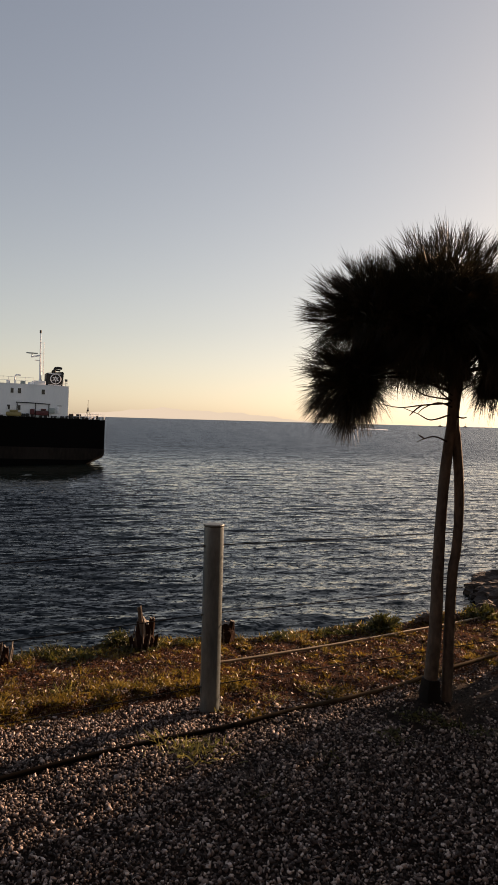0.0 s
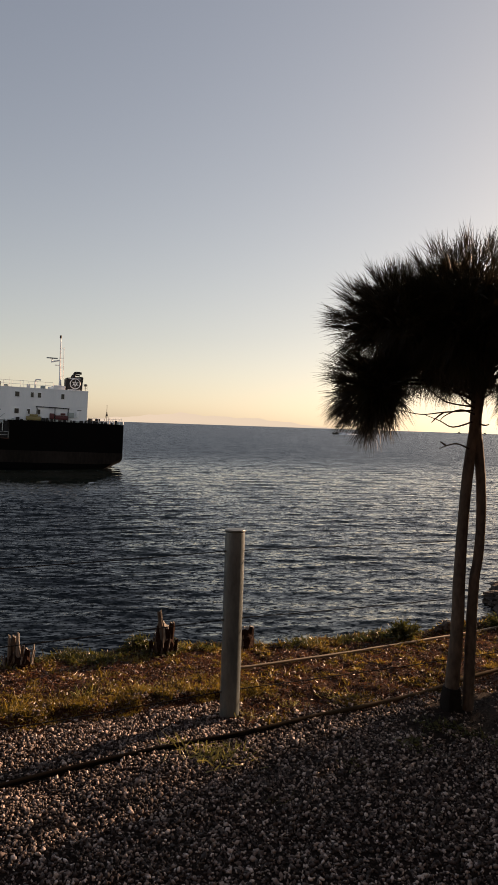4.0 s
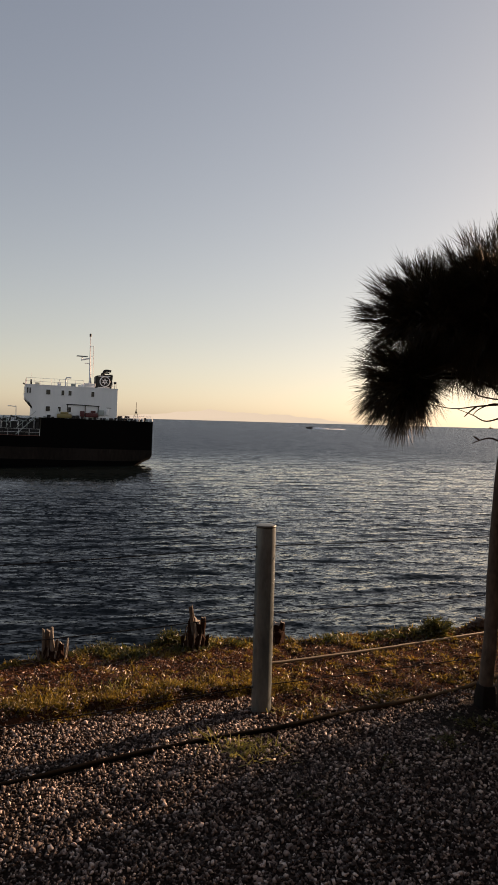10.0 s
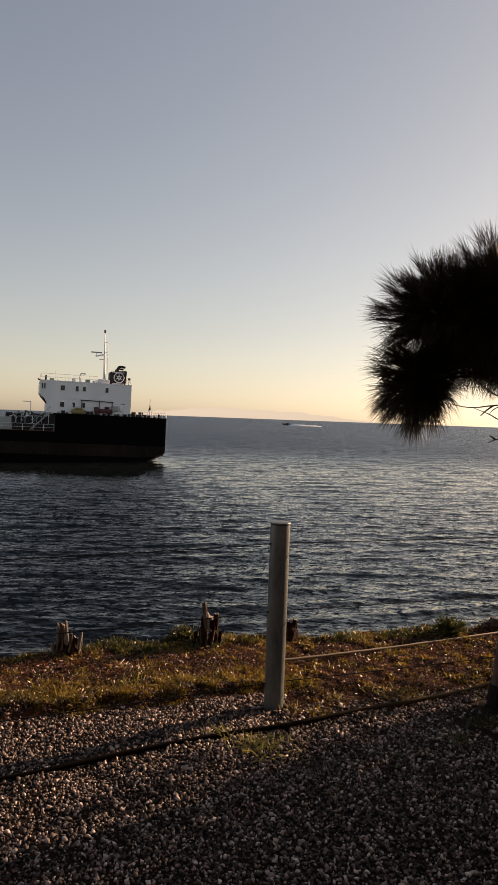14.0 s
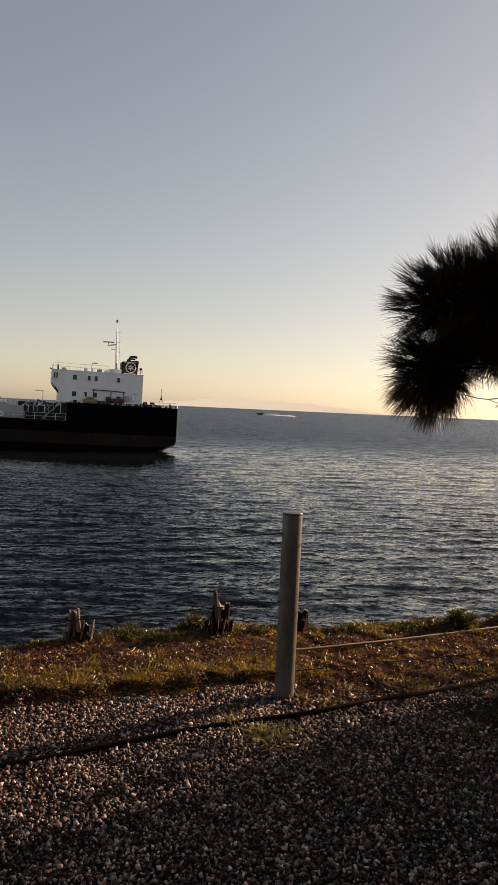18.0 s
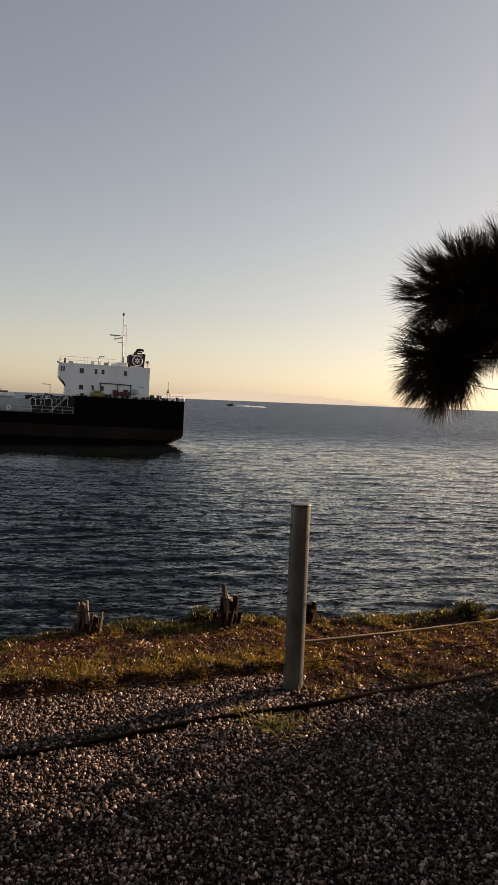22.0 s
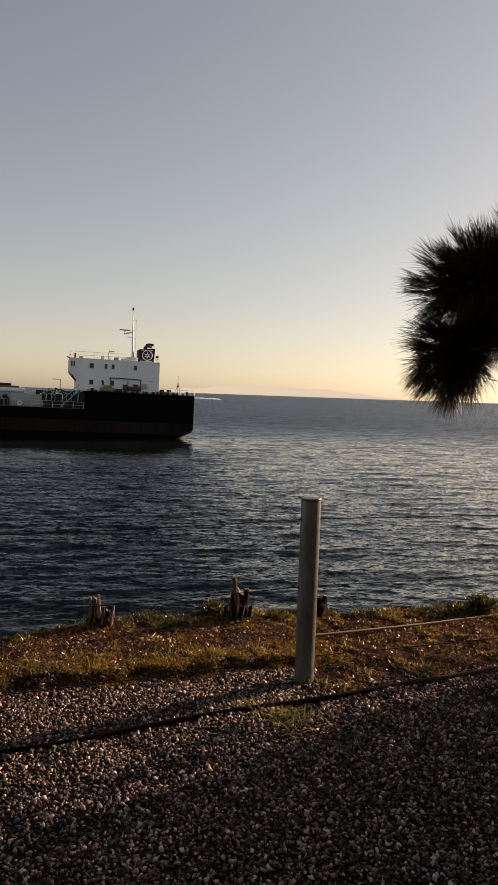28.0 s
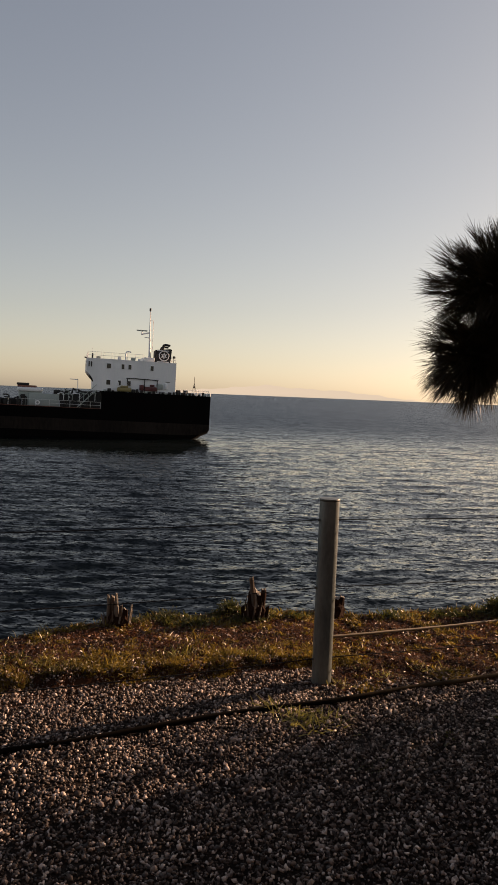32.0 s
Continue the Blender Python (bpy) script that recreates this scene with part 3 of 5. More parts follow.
laid("irrigation_hose", [(-4.2, 0.9), (-2.6, 1.62), (-1.6, 2.2), (-1.13, 2.44), (-0.84, 2.58), (-0.53, 2.76), (-0.21, 2.93), (0.2, 3.11), (0.55, 3.3), (0.86, 3.45), (1.2, 3.63), (1.5, 3.84), (1.96, 4.12), (2.6, 4.5), (3.6, 4.95)], 0.0112, HOSE, "dark rubber irrigation hose lying across the gravel", "hose")
laid("water_pipe", [(0.2, 3.965), (0.32, 4.03), (0.84, 4.325), (1.36, 4.60), (2.0, 4.935), (2.6, 5.29), (4.2, 6.1)], 0.0092, TANPIPE, "pale sun-bleached plastic pipe along the grassy edge", "pipe", 0.004)


# ---- tree ----
TREE = Vector((1.29, 3.44, 0))
# lobes of the crown: centre and radii, from the foot of the tree
LOBES = [((-0.02, 0.0, 2.03), (0.41, 0.42, 0.36)), ((-0.37, 0.0, 1.99), (0.29, 0.31, 0.245)), ((-0.50, -0.02, 1.665), (0.17, 0.22, 0.24)), ((-0.475, -0.02, 1.655), (0.12, 0.17, 0.18)),
         ((-0.04, 0.0, 1.94), (0.33, 0.36, 0.14)), ((0.40, 0.05, 1.93), (0.36, 0.36, 0.28)), ((0.62, 0.05, 1.71), (0.22, 0.26, 0.24)), ((0.20, 0.12, 1.86), (0.17, 0.18, 0.11)),
         ((0.33, 0.03, 1.71), (0.15, 0.18, 0.13))]


def crown_mesh(th, lobes, seed, tufts=2100, per=36, length=(0.065, 0.155)):
    rng = np.random.RandomState(seed)
    np.random.seed(seed)
    vol = np.array([r[0] * r[1] * r[2] for _, r in lobes])
    share = vol ** 0.7 / (vol ** 0.7).sum()
    pick = rng.choice(len(lobes), tufts, p=share)
    c, r = np.array([l[0] for l in lobes])[pick], np.array([l[1] for l in lobes])[pick]
    d = rng.normal(size=(tufts, 3))
    d /= np.linalg.norm(d, axis=1, keepdims=True)
    q = rng.uniform(0.15, 1.0, (tufts, 1)) ** 0.45
    o = c + d * r * q
    heart = np.array([0.08, 0.0, 1.72])
    out = (o - heart)
    out /= np.linalg.norm(out, axis=1, keepdims=True)
    out = out * 0.35 + d * 0.85
    out[:, 2] += np.where(d[:, 2] < -0.3, -0.45, 0.10)
    O = np.repeat(o, per, 0) + rng.normal(0, 0.011, (tufts * per, 3))
    D = np.repeat(out, per, 0) + rng.normal(0, 0.27, (tufts * per, 3))
    n = len(O)
    v, f = blades(O, D, rng.uniform(*length, n), rng.uniform(0.0016, 0.0029, n), 0.08)
    # short broad sprays fill the heart of the crown
    k = 11000
    pick = rng.choice(len(lobes), k, p=share)
    c, r = np.array([l[0] for l in lobes])[pick], np.array([l[1] for l in lobes])[pick]
    d = rng.normal(size=(k, 3))
    d /= np.linalg.norm(d, axis=1, keepdims=True)
    o = c + d * r * (rng.uniform(0, 1, (k, 1)) ** 0.4) * 0.79
    v2, f2 = blades(o, d + rng.normal(0, 0.5, (k, 3)), rng.uniform(0.06, 0.10, k), rng.uniform(0.008, 0.016, k), 0.1)
    k = 9000
    pick = rng.choice(len(lobes), k, p=share)
    c, r = np.array([l[0] for l in lobes])[pick], np.array([l[1] for l in lobes])[pick]
    o = c + np.clip(rng.normal(0, 0.30, (k, 3)), -0.5, 0.5) * r
    v4, f4 = blades(o, rng.normal(0, 1, (k, 3)), rng.uniform(0.04, 0.07, k), rng.uniform(0.006, 0.012, k), 0.1)
    v2, f2 = np.concatenate([v2, v4]), np.concatenate([f2, f4 + len(v2)])
    # a thin veil of needles hangs under the crown round the trunk
    h = 360 * 14
    o = np.repeat(np.stack([rng.uniform(-0.28, 0.40, 360), rng.uniform(-0.25, 0.25, 360), rng.uniform(1.68, 1.84, 360)], 1), 14, 0) + rng.normal(0, 0.012, (h, 3))
    v3, f3 = blades(o, np.array([[0, 0, -0.9]]) + rng.normal(0, 0.42, (h, 3)), rng.uniform(0.06, 0.15, h), rng.uniform(0.0014, 0.0024, h), 0.1)
    v = np.concatenate([v, v2, v3]).reshape(-1, 5, 3)
    f = np.concatenate([f, f2 + n * 5, f3 + n * 5 + len(v2)])
    # gaps cut along the camera's view direction, so that sky shows through the crown
    view_gaps = np.zeros(len(v), bool)
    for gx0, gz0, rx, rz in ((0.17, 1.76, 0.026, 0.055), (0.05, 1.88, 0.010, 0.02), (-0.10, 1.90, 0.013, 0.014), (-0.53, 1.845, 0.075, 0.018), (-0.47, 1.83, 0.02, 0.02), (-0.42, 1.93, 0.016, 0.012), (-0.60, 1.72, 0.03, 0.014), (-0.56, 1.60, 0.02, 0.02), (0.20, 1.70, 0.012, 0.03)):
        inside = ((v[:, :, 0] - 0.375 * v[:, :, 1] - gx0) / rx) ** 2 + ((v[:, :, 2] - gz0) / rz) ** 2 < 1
        view_gaps |= inside.any(1) & (rng.uniform(0, 1, len(v)) < 0.96)
    f = f[~view_gaps[f[:, 0] // 5]]
    return arrays("crown", v.reshape(-1, 3), f, NEEDLE, th)


def tree():
    th = holder("tree", Matrix.Translation(TREE), "young needle-leaved tree with two thin trunks and a dense dark crown", "tree", "trees along the bank")
    a = spline([(0, 0, -0.1), (0.0, 0, 0.1), (0.015, 0, 0.4), (0.018, 0.005, 0.72), (0.028, 0.01, 1.0), (0.045, 0.015, 1.25), (0.07, 0.02, 1.45), (0.075, 0.02, 1.64), (0.06, 0.02, 1.85)], 5)
    n = len(a)
    part("trunk", tubed(a, [0.040 - 0.012 * min(1, i / n * 2.2) for i in range(n)], 14, 0.04), BARK, th, "pale grey-brown trunk")
    b = spline([(0.088, 0, -0.1), (0.09, 0.0, 0.12), (0.094, 0.01, 0.45), (0.10, 0.01, 0.68), (0.12, 0.02, 0.80), (0.126, 0.02, 0.97), (0.118, 0.02, 1.18), (0.10, 0.025, 1.36), (0.085, 0.03, 1.52), (0.12, 0.03, 1.8)], 5)
    n = len(b)
    part("trunk", tubed(b, [0.029 - 0.004 * min(1, i / n * 2) for i in range(n)], 14, 0.04), BARK, th, "thinner second trunk")
    part("trunk_wrap", tubed([(0.0, 0, -0.05), (0.0, 0, 0.05), (0.003, 0, 0.115)], [0.054, 0.052, 0.046], 14, 0.08), WRAP, th, "wrapping round the foot of the trunk, blackened for the shade there")
    rng = random.Random(4)
    for c, r in LOBES:
        s = Vector((0.07, 0.02, 1.6 + rng.uniform(0, 0.12)))
        e = Vector(c)
        m = s.lerp(e, 0.5) + Vector((0, 0, 0.05))
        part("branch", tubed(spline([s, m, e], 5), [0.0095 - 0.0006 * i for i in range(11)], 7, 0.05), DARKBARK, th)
    for pts in ([(0.04, 0, 1.36), (-0.03, -0.01, 1.385), (-0.09, -0.01, 1.37), (-0.125, -0.015, 1.355)], [(0.05, 0, 1.50), (-0.05, 0, 1.47), (-0.12, 0, 1.5), (-0.2, 0.01, 1.53)],
                [(0.05, 0, 1.56), (-0.1, 0, 1.545), (-0.22, 0, 1.53), (-0.34, 0, 1.55)], [(0.06, 0, 1.54), (-0.02, -0.02, 1.56), (-0.1, -0.03, 1.53), (-0.13, -0.03, 1.5)],
                [(0.09, 0, 1.49), (0.12, 0, 1.485), (0.14, 0, 1.49)], [(0.06, 0, 1.6), (-0.05, -0.03, 1.66), (-0.16, -0.04, 1.72)], [(0.05, 0.02, 1.58), (-0.08, 0.03, 1.60), (-0.17, 0.03, 1.66)], [(0.06, 0, 1.57), (0.0, 0.02, 1.62), (-0.04, 0.02, 1.7)], [(0.07, 0, 1.6), (0.16, 0.02, 1.66), (0.24, 0.03, 1.72)], [(-0.1, 0, 1.545), (-0.14, -0.02, 1.52), (-0.17, -0.02, 1.49)], [(-0.085, -0.01, 1.372), (-0.105, -0.015, 1.385), (-0.12, -0.02, 1.392)]):
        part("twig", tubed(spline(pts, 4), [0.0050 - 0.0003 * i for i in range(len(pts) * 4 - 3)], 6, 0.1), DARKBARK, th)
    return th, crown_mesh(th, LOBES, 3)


the_tree, the_crown = tree()


# ---- stumps ----
def stem(pts, widths, rng, slant):
    """A rough split stem of bark: an uneven section along pts with a slanting cut top. The cut face is closed apart."""
    bm = bmesh.new()
    sides, rings = 14, []
    shape = [rng.uniform(0.8, 1.12) for _ in range(sides)]
    for i, (p, w) in enumerate(zip(pts, widths)):
        ring = []
        for k in range(sides):
            a = 2 * math.pi * k / sides
            q = w * shape[k] * rng.uniform(0.88, 1.12)
            z = p[2] + (slant * math.cos(a) * w * 1.2 + rng.uniform(-0.45, 0.45) * w if i == len(pts) - 1 else 0)
            ring.append(bm.verts.new((p[0] + q * math.cos(a), p[1] + q * math.sin(a), z)))
        rings.append(ring)
    for r0, r1 in zip(rings, rings[1:]):
        for k in range(sides):
            bm.faces.new((r0[k], r0[(k + 1) % sides], r1[(k + 1) % sides], r1[k]))
    top = [v.co.copy() for v in rings[-1]]
    return bm, top


def stump(at, mass, stems, label, seed):
    rng = random.Random(seed)
    z = float(ground_z(at[0], at[1]))
    th = holder("tree_stump", Matrix.Translation((at[0], at[1], z)), label, "stump", "cut stumps at the bank edge")
    bm = rock_mesh(bmesh.new(), (0, 0, mass[2] * 0.25), mass, rng, 3)
    part("root_crown", bm, DARKBARK, th, "dark rough root crown", smooth=False)
    for dx, dy, w, h, lx, ly, bare in stems:
        pts = [(dx + lx * t, dy + ly * t, -0.05 + (h + 0.05) * t) for t in (0, 0.14, 0.28, 0.42, 0.56, 0.7, 0.84, 1.0)]
        bm, top = stem(pts, [w * 1.4, w * 1.22, w * 1.1, w * 1.02, w, w * 0.95, w * 0.86, w * 0.70], rng, rng.uniform(-0.9, 0.9))
        body = part("split_stem", bm, CUTWOOD if bare else BARK if bare is None else DARKBARK, th, "bare pale wood" if bare else "", smooth=False)
        bm = bmesh.new()
        mid = sum(top, Vector()) / len(top)
        vs = [bm.verts.new(p) for p in top]
        hub = bm.verts.new(mid + Vector((0, 0, w * 0.1)))
        for k in range(len(vs)):
            bm.faces.new((vs[k], vs[(k + 1) % len(vs)], hub))
        part("cut_face", bm, CUTWOOD, body, "pale sawn wood", smooth=False)
    for i in range(12):
        a, q = rng.uniform(0, 6.28), rng.uniform(0.5, 1.15)
        foot = Vector((mass[0] * q * math.cos(a), mass[1] * q * math.sin(a), -0.02))
        tip = foot + Vector((rng.uniform(-0.03, 0.03), rng.uniform(-0.02, 0.02), mass[2] * rng.uniform(0.7, 2.0)))
        part("splinter", tubed([foot, foot.lerp(tip, 0.6) + Vector((rng.uniform(-0.006, 0.006), 0, 0)), tip], [0.007, 0.005, 0.0015], 5, 0.2, rng=rng), BARK if i % 3 else CUTWOOD, th)
    return th


def rock_mesh(bm, at, size, rng, sub=3, rough=0.12):
    r = bmesh.ops.create_icosphere(bm, subdivisions=sub, radius=1.0)
    off = Vector((rng.uniform(-9, 9), rng.uniform(-9, 9), rng.uniform(-9, 9)))
    for v in r["verts"]:
        k = 1 + 0.45 * noise.noise(v.co * 1.3 + off) + 0.25 * noise.noise(v.co * 3.1 + off) + rough * noise.noise(v.co * 7.5 + off)
        v.co = Vector((at[0] + v.co.x * size[0] * k, at[1] + v.co.y * size[1] * k, at[2] + v.co.z * size[2] * k))
    return bm


stump((-1.082, 4.00), (0.075, 0.055, 0.055), [(-0.022, 0.012, 0.030, 0.165, -0.002, 0, None), (-0.054, -0.015, 0.0095, 0.178, 0.002, 0, True), (0.004, -0.018, 0.0120, 0.192, -0.006, 0, True), (0.020, -0.02, 0.011, 0.120, 0.008, 0, None), (0.035, 0.0, 0.020, 0.095, 0.016, 0, False), (0.060, 0.02, 0.011, 0.085, 0.022, 0, None), (0.068, -0.02, 0.007, 0.130, 0.024, 0, True), (-0.050, -0.05, 0.006, 0.07, -0.035, 0, True), (0.012, -0.05, 0.006, 0.06, 0.02, 0, True)], "cut stump with several pale broken stems", 1)
stump((-0.258, 4.25), (0.075, 0.065, 0.085), [(0.0, 0.02, 0.046, 0.175, 0.006, 0, False), (-0.028, 0, 0.022, 0.190, -0.006, 0, False), (0.030, 0.0, 0.022, 0.195, 0.020, 0, False), (0.030, -0.03, 0.0175, 0.272, -0.062, 0, None), (0.012, -0.046, 0.006, 0.205, -0.014, 0, True), (0.055, 0.0, 0.014, 0.09, 0.026, 0, False), (-0.055, 0.0, 0.014, 0.08, -0.03, 0, False)], "dark rough stump with one pale leaning stem", 2)
stump((0.242, 4.55), (0.085, 0.07, 0.085), [(0.010, 0.0, 0.046, 0.120, 0.012, 0, False), (0.040, 0.01, 0.026, 0.128, 0.030, 0, False), (-0.06, 0.0, 0.030, 0.10, -0.012, 0, False)], "low dark stump half hidden behind the post", 3)


# ---- grass ----
def grass():
    rng = np.random.RandomState(8)
    np.random.seed(8)
    n = 680000
    x, u = rng.uniform(-3.9, 4.9, n), rng.uniform(2.9, 5.2, n)
    y = u + SHORE * x
    front = np.where(x < 0.2, 3.50, 3.12 + 0.0 * x) + 0.05 * lumps(x, y, 0.8)
    clump = np.clip(0.32 + 0.95 * lumps(x, y, 0.5) + 0.9 * lumps(x + 9, y, 0.15), 0, 1.6)
    dens = smoothstep(0, 0.06, u - front) * (0.05 + 0.62 * clump ** 1.5)
    dens = np.where((x < 0.1) & (u < 3.8), dens + np.where(u < front + 0.2, 0.62, 0.3) * np.clip(0.25 + 1.5 * clump, 0, 1) * (u > front), dens)
    dens = np.where(x > 0.25, dens * 0.66, dens)
    dens = np.where(u > 4.28, dens + 0.5, dens)
    dens = np.where((x < 0.0) & (u > 3.88) & (u < 4.2), dens * 0.45, dens)
    ok = rng.uniform(0, 1, n) < np.clip(dens, 0, 1) * smoothstep(5.2, 4.6, u)
    x, y, u, clump = x[ok], y[ok], u[ok], clump[ok]
    m = len(x)
    d = np.stack([rng.normal(0, 0.8, m), rng.normal(0, 0.8, m), np.ones(m)], 1)
    h = rng.gamma(3.2, 0.0046, m) * (0.40 + 0.85 * clump) * np.where(u > 4.25, 1.3, np.where((x < 0.15) & (u < 3.75), 1.3, 0.95))
    v, f = blades(np.stack([x, y, ground_z(x, y) - 0.003], 1), d, np.clip(h, 0.006, 0.12), rng.uniform(0.0028, 0.0082, m), 0.25)
    # close short turf along its front edge over the gravel
    k = 42000
    x = rng.uniform(-3.0, 0.3, k)
    y = 3.47 + np.abs(rng.normal(0, 0.12, k)) + 0.05 * lumps(x, x * 0, 0.5) + SHORE * x
    ok = rng.uniform(0, 1, k) < np.clip(0.65 + 0.8 * lumps(x, y, 0.35), 0.12, 1)
    x, y = x[ok], y[ok]
    k = len(x)
    d = np.stack([rng.normal(0, 0.45, k), rng.normal(-0.1, 0.45, k), np.ones(k)], 1)
    v2, f2 = blades(np.stack([x, y, ground_z(x, y) - 0.003], 1), d, rng.uniform(0.010, 0.036, k), rng.uniform(0.002, 0.0042, k), 0.2)
    v, f = np.concatenate([v, v2]), np.concatenate([f, f2 + len(v)])
    tagged(arrays("grass", v, f, GRASS), "patchy dry yellow-green grass on the bank top", "grass", kind="stuff")
    # fallen leaves and dead bits between the blades
    n = 70000
    x, u = rng.uniform(-2.6, 3.2, n), rng.uniform(3.1, 4.7, n)
    y = u + SHORE * x
    ok = u > np.where(x < 0.2, 3.45, 3.12)
    x, y = x[ok], y[ok]
    m = len(x)
    d = np.stack([rng.normal(0, 1, m), rng.normal(0, 1, m), rng.uniform(0, 0.6, m)], 1)
    v, f = blades(np.stack([x, y, ground_z(x, y) + 0.002], 1), d, rng.uniform(0.006, 0.028, m), rng.uniform(0.003, 0.009, m), 0.0)
    tagged(arrays("leaf_litter", v, f, LITTER), "brown fallen needles and dead leaves", "leaf litter", kind="stuff")


grass()


def edge_weeds():
    """Broad-leaved weeds in clumps: along the bank edge, and dark ones round the foot of the tree."""
    rng = np.random.RandomState(17)
    np.random.seed(17)
    o, high = [], []
    for k in range(46):
        x = rng.uniform(-1.0, 0.0) if k < 26 else rng.uniform(0.45, 2.2)
        c = np.array([x, rng.uniform(4.30, 4.50) + SHORE * x])
        m = rng.randint(40, 130)
        o.append(c + rng.normal(0, 0.035, (m, 2)))
        high.append(np.full(m, rng.uniform(0.5, 1.2)))
    for k in range(9):
        c = np.array([1.2, 3.13]) + rng.normal(0, 1, 2) * np.array([0.26, 0.12])
        m = rng.randint(30, 90)
        o.append(c + rng.normal(0, 0.04, (m, 2)))
        high.append(np.full(m, rng.uniform(0.3, 0.8)))
    o, high = np.concatenate(o), np.concatenate(high)
    m = len(o)
    d = np.stack([rng.normal(0, 0.7, m), rng.normal(0, 0.7, m), rng.uniform(0.4, 1.2, m)], 1)
    v, f = blades(np.stack([o[:, 0], o[:, 1], ground_z(o[:, 0], o[:, 1]) + rng.uniform(0, 0.02, m) * high], 1), d, rng.uniform(0.02, 0.05, m) * high, rng.uniform(0.004, 0.011, m), 0.2)
    tagged(arrays("edge_weeds", v, f, GREEN), "low broad-leaved green weeds along the bank edge", "weeds", kind="stuff")


edge_weeds()


def grass_tuft(at, n, h, spread, material, label, seed, lean=(0, 0), broad=1.0):
    rng = np.random.RandomState(seed)
    np.random.seed(seed)
    o = np.stack([rng.normal(0, spread, n), rng.normal(0, spread * 0.6, n), np.zeros(n)], 1)
    d = np.stack([rng.normal(lean[0], 0.75, n), rng.normal(lean[1], 0.6, n), rng.uniform(0.3, 1.0, n)], 1)
    v, f = blades(o, d, rng.uniform(0.5, 1.2, n) * h, rng.uniform(0.0022, 0.0048, n) * broad, 0.2)
    ob = arrays("grass_tuft", v, f, material)
    ob.location = (at[0], at[1], float(ground_z(at[0], at[1])) - 0.003)
    return tagged(ob, label, "grass", "grass tufts", "stuff")


grass_tuft((0.03, 2.90), 190, 0.085, 0.085, STRAW, "pale yellow-green grass tuft growing beside the hose", 1, (0.25, 0), 1.6)
grass_tuft((-0.08, 2.97), 16, 0.12, 0.015, STRAW, "few broad pale blades leaning over the hose", 2, (-0.8, 0), 1.7)
grass_tuft((0.22, 3.30), 26, 0.07, 0.03, STRAW, "dry straw blades at the foot of the post", 3, (0.5, 0))
grass_tuft((0.45, 3.44), 45, 0.055, 0.04, STRAW, "pale dry grass tuft beside the hose", 4)
grass_tuft((0.70, 3.56), 40, 0.065, 0.045, STRAW, "pale dry grass tuft beside the hose", 5)
grass_tuft((-0.62, 3.45), 50, 0.065, 0.05, STRAW, "yellow dry grass tuft on the bank top", 6)
grass_tuft((-0.30, 3.52), 40, 0.065, 0.045, STRAW, "yellow dry grass tuft on the bank top", 7)
grass_tuft((-1.25, 3.20), 60, 0.07, 0.07, STRAW, "yellow dry grass tuft on the bank top", 8)
grass_tuft((-0.17, 4.38), 34, 0.10, 0.022, STRAW, "thin dry stalks beside the rough stump", 10)
grass_tuft((0.21, 3.27), 34, 0.06, 0.035, LITTER, "dead reddish leaves at the foot of the post", 11, (0.4, -0.3), 1.8)
for i, (x, u) in enumerate(((-1.16, 4.40), (-0.93, 4.44), (-0.78, 4.40), (-0.62, 4.46), (-0.45, 4.42), (-0.12, 4.46), (0.10, 4.42), (-1.42, 4.22), (-1.62, 4.12))):
    grass_tuft((x, u + SHORE * x), 22, 0.055, 0.03, STRAW, "pale dry stalks among the weeds of the bank edge", 30 + i)
grass_tuft((0.28, 2.55), 40, 0.045, 0.05, GREEN, "small dark weed in the gravel", 9)


def shrub(at, size, n, label, seed):
    rng = np.random.RandomState(seed)
    np.random.seed(seed)
    th = holder("shrub", Matrix.Translation((at[0], at[1], float(ground_z(at[0], at[1])))), label, "shrub", "low shrubs on the edge")
    sprigs = rng.normal(size=(26, 3))
    sprigs[:, 2] = np.abs(sprigs[:, 2]) + 0.4
    sprigs /= np.linalg.norm(sprigs, axis=1, keepdims=True)
    for s in sprigs[:8]:
        e = Vector(s * np.array(size))
        part("stem", tubed([(0, 0, -0.02), e * 0.5 + Vector((0, 0, 0.01)), e * 0.9], [0.004, 0.003, 0.0015], 5), DARKBARK, th)
    pick = rng.randint(0, len(sprigs), n)
    o = sprigs[pick] * np.array(size) * (rng.uniform(0.25, 1.0, (n, 1)))
    o += rng.normal(0, 0.012, (n, 3))
    o[:, 2] = np.maximum(o[:, 2], 0)
    v, f = blades(o, rng.normal(0, 0.6, (n, 3)) + sprigs[pick], rng.uniform(0.02, 0.045, n) * min(1, size[2] / 0.11), rng.uniform(0.006, 0.013, n) * min(1, size[2] / 0.11), 0.1)
    arrays("leaves", v, f, GREEN, th)
    return th


shrub((1.42, 4.76), (0.13, 0.12, 0.13), 900, "low green shrub at the grassy bank edge", 21)
shrub((2.28, 5.12), (0.14, 0.12, 0.12), 800, "low yellow-green shrub by the pale pipe", 22)
shrub((-0.85, 4.22), (0.15, 0.1, 0.045), 500, "small dark green weeds along the edge", 23)
shrub((-0.42, 4.33), (0.10, 0.1, 0.075), 600, "small dark green weeds along the edge", 24)


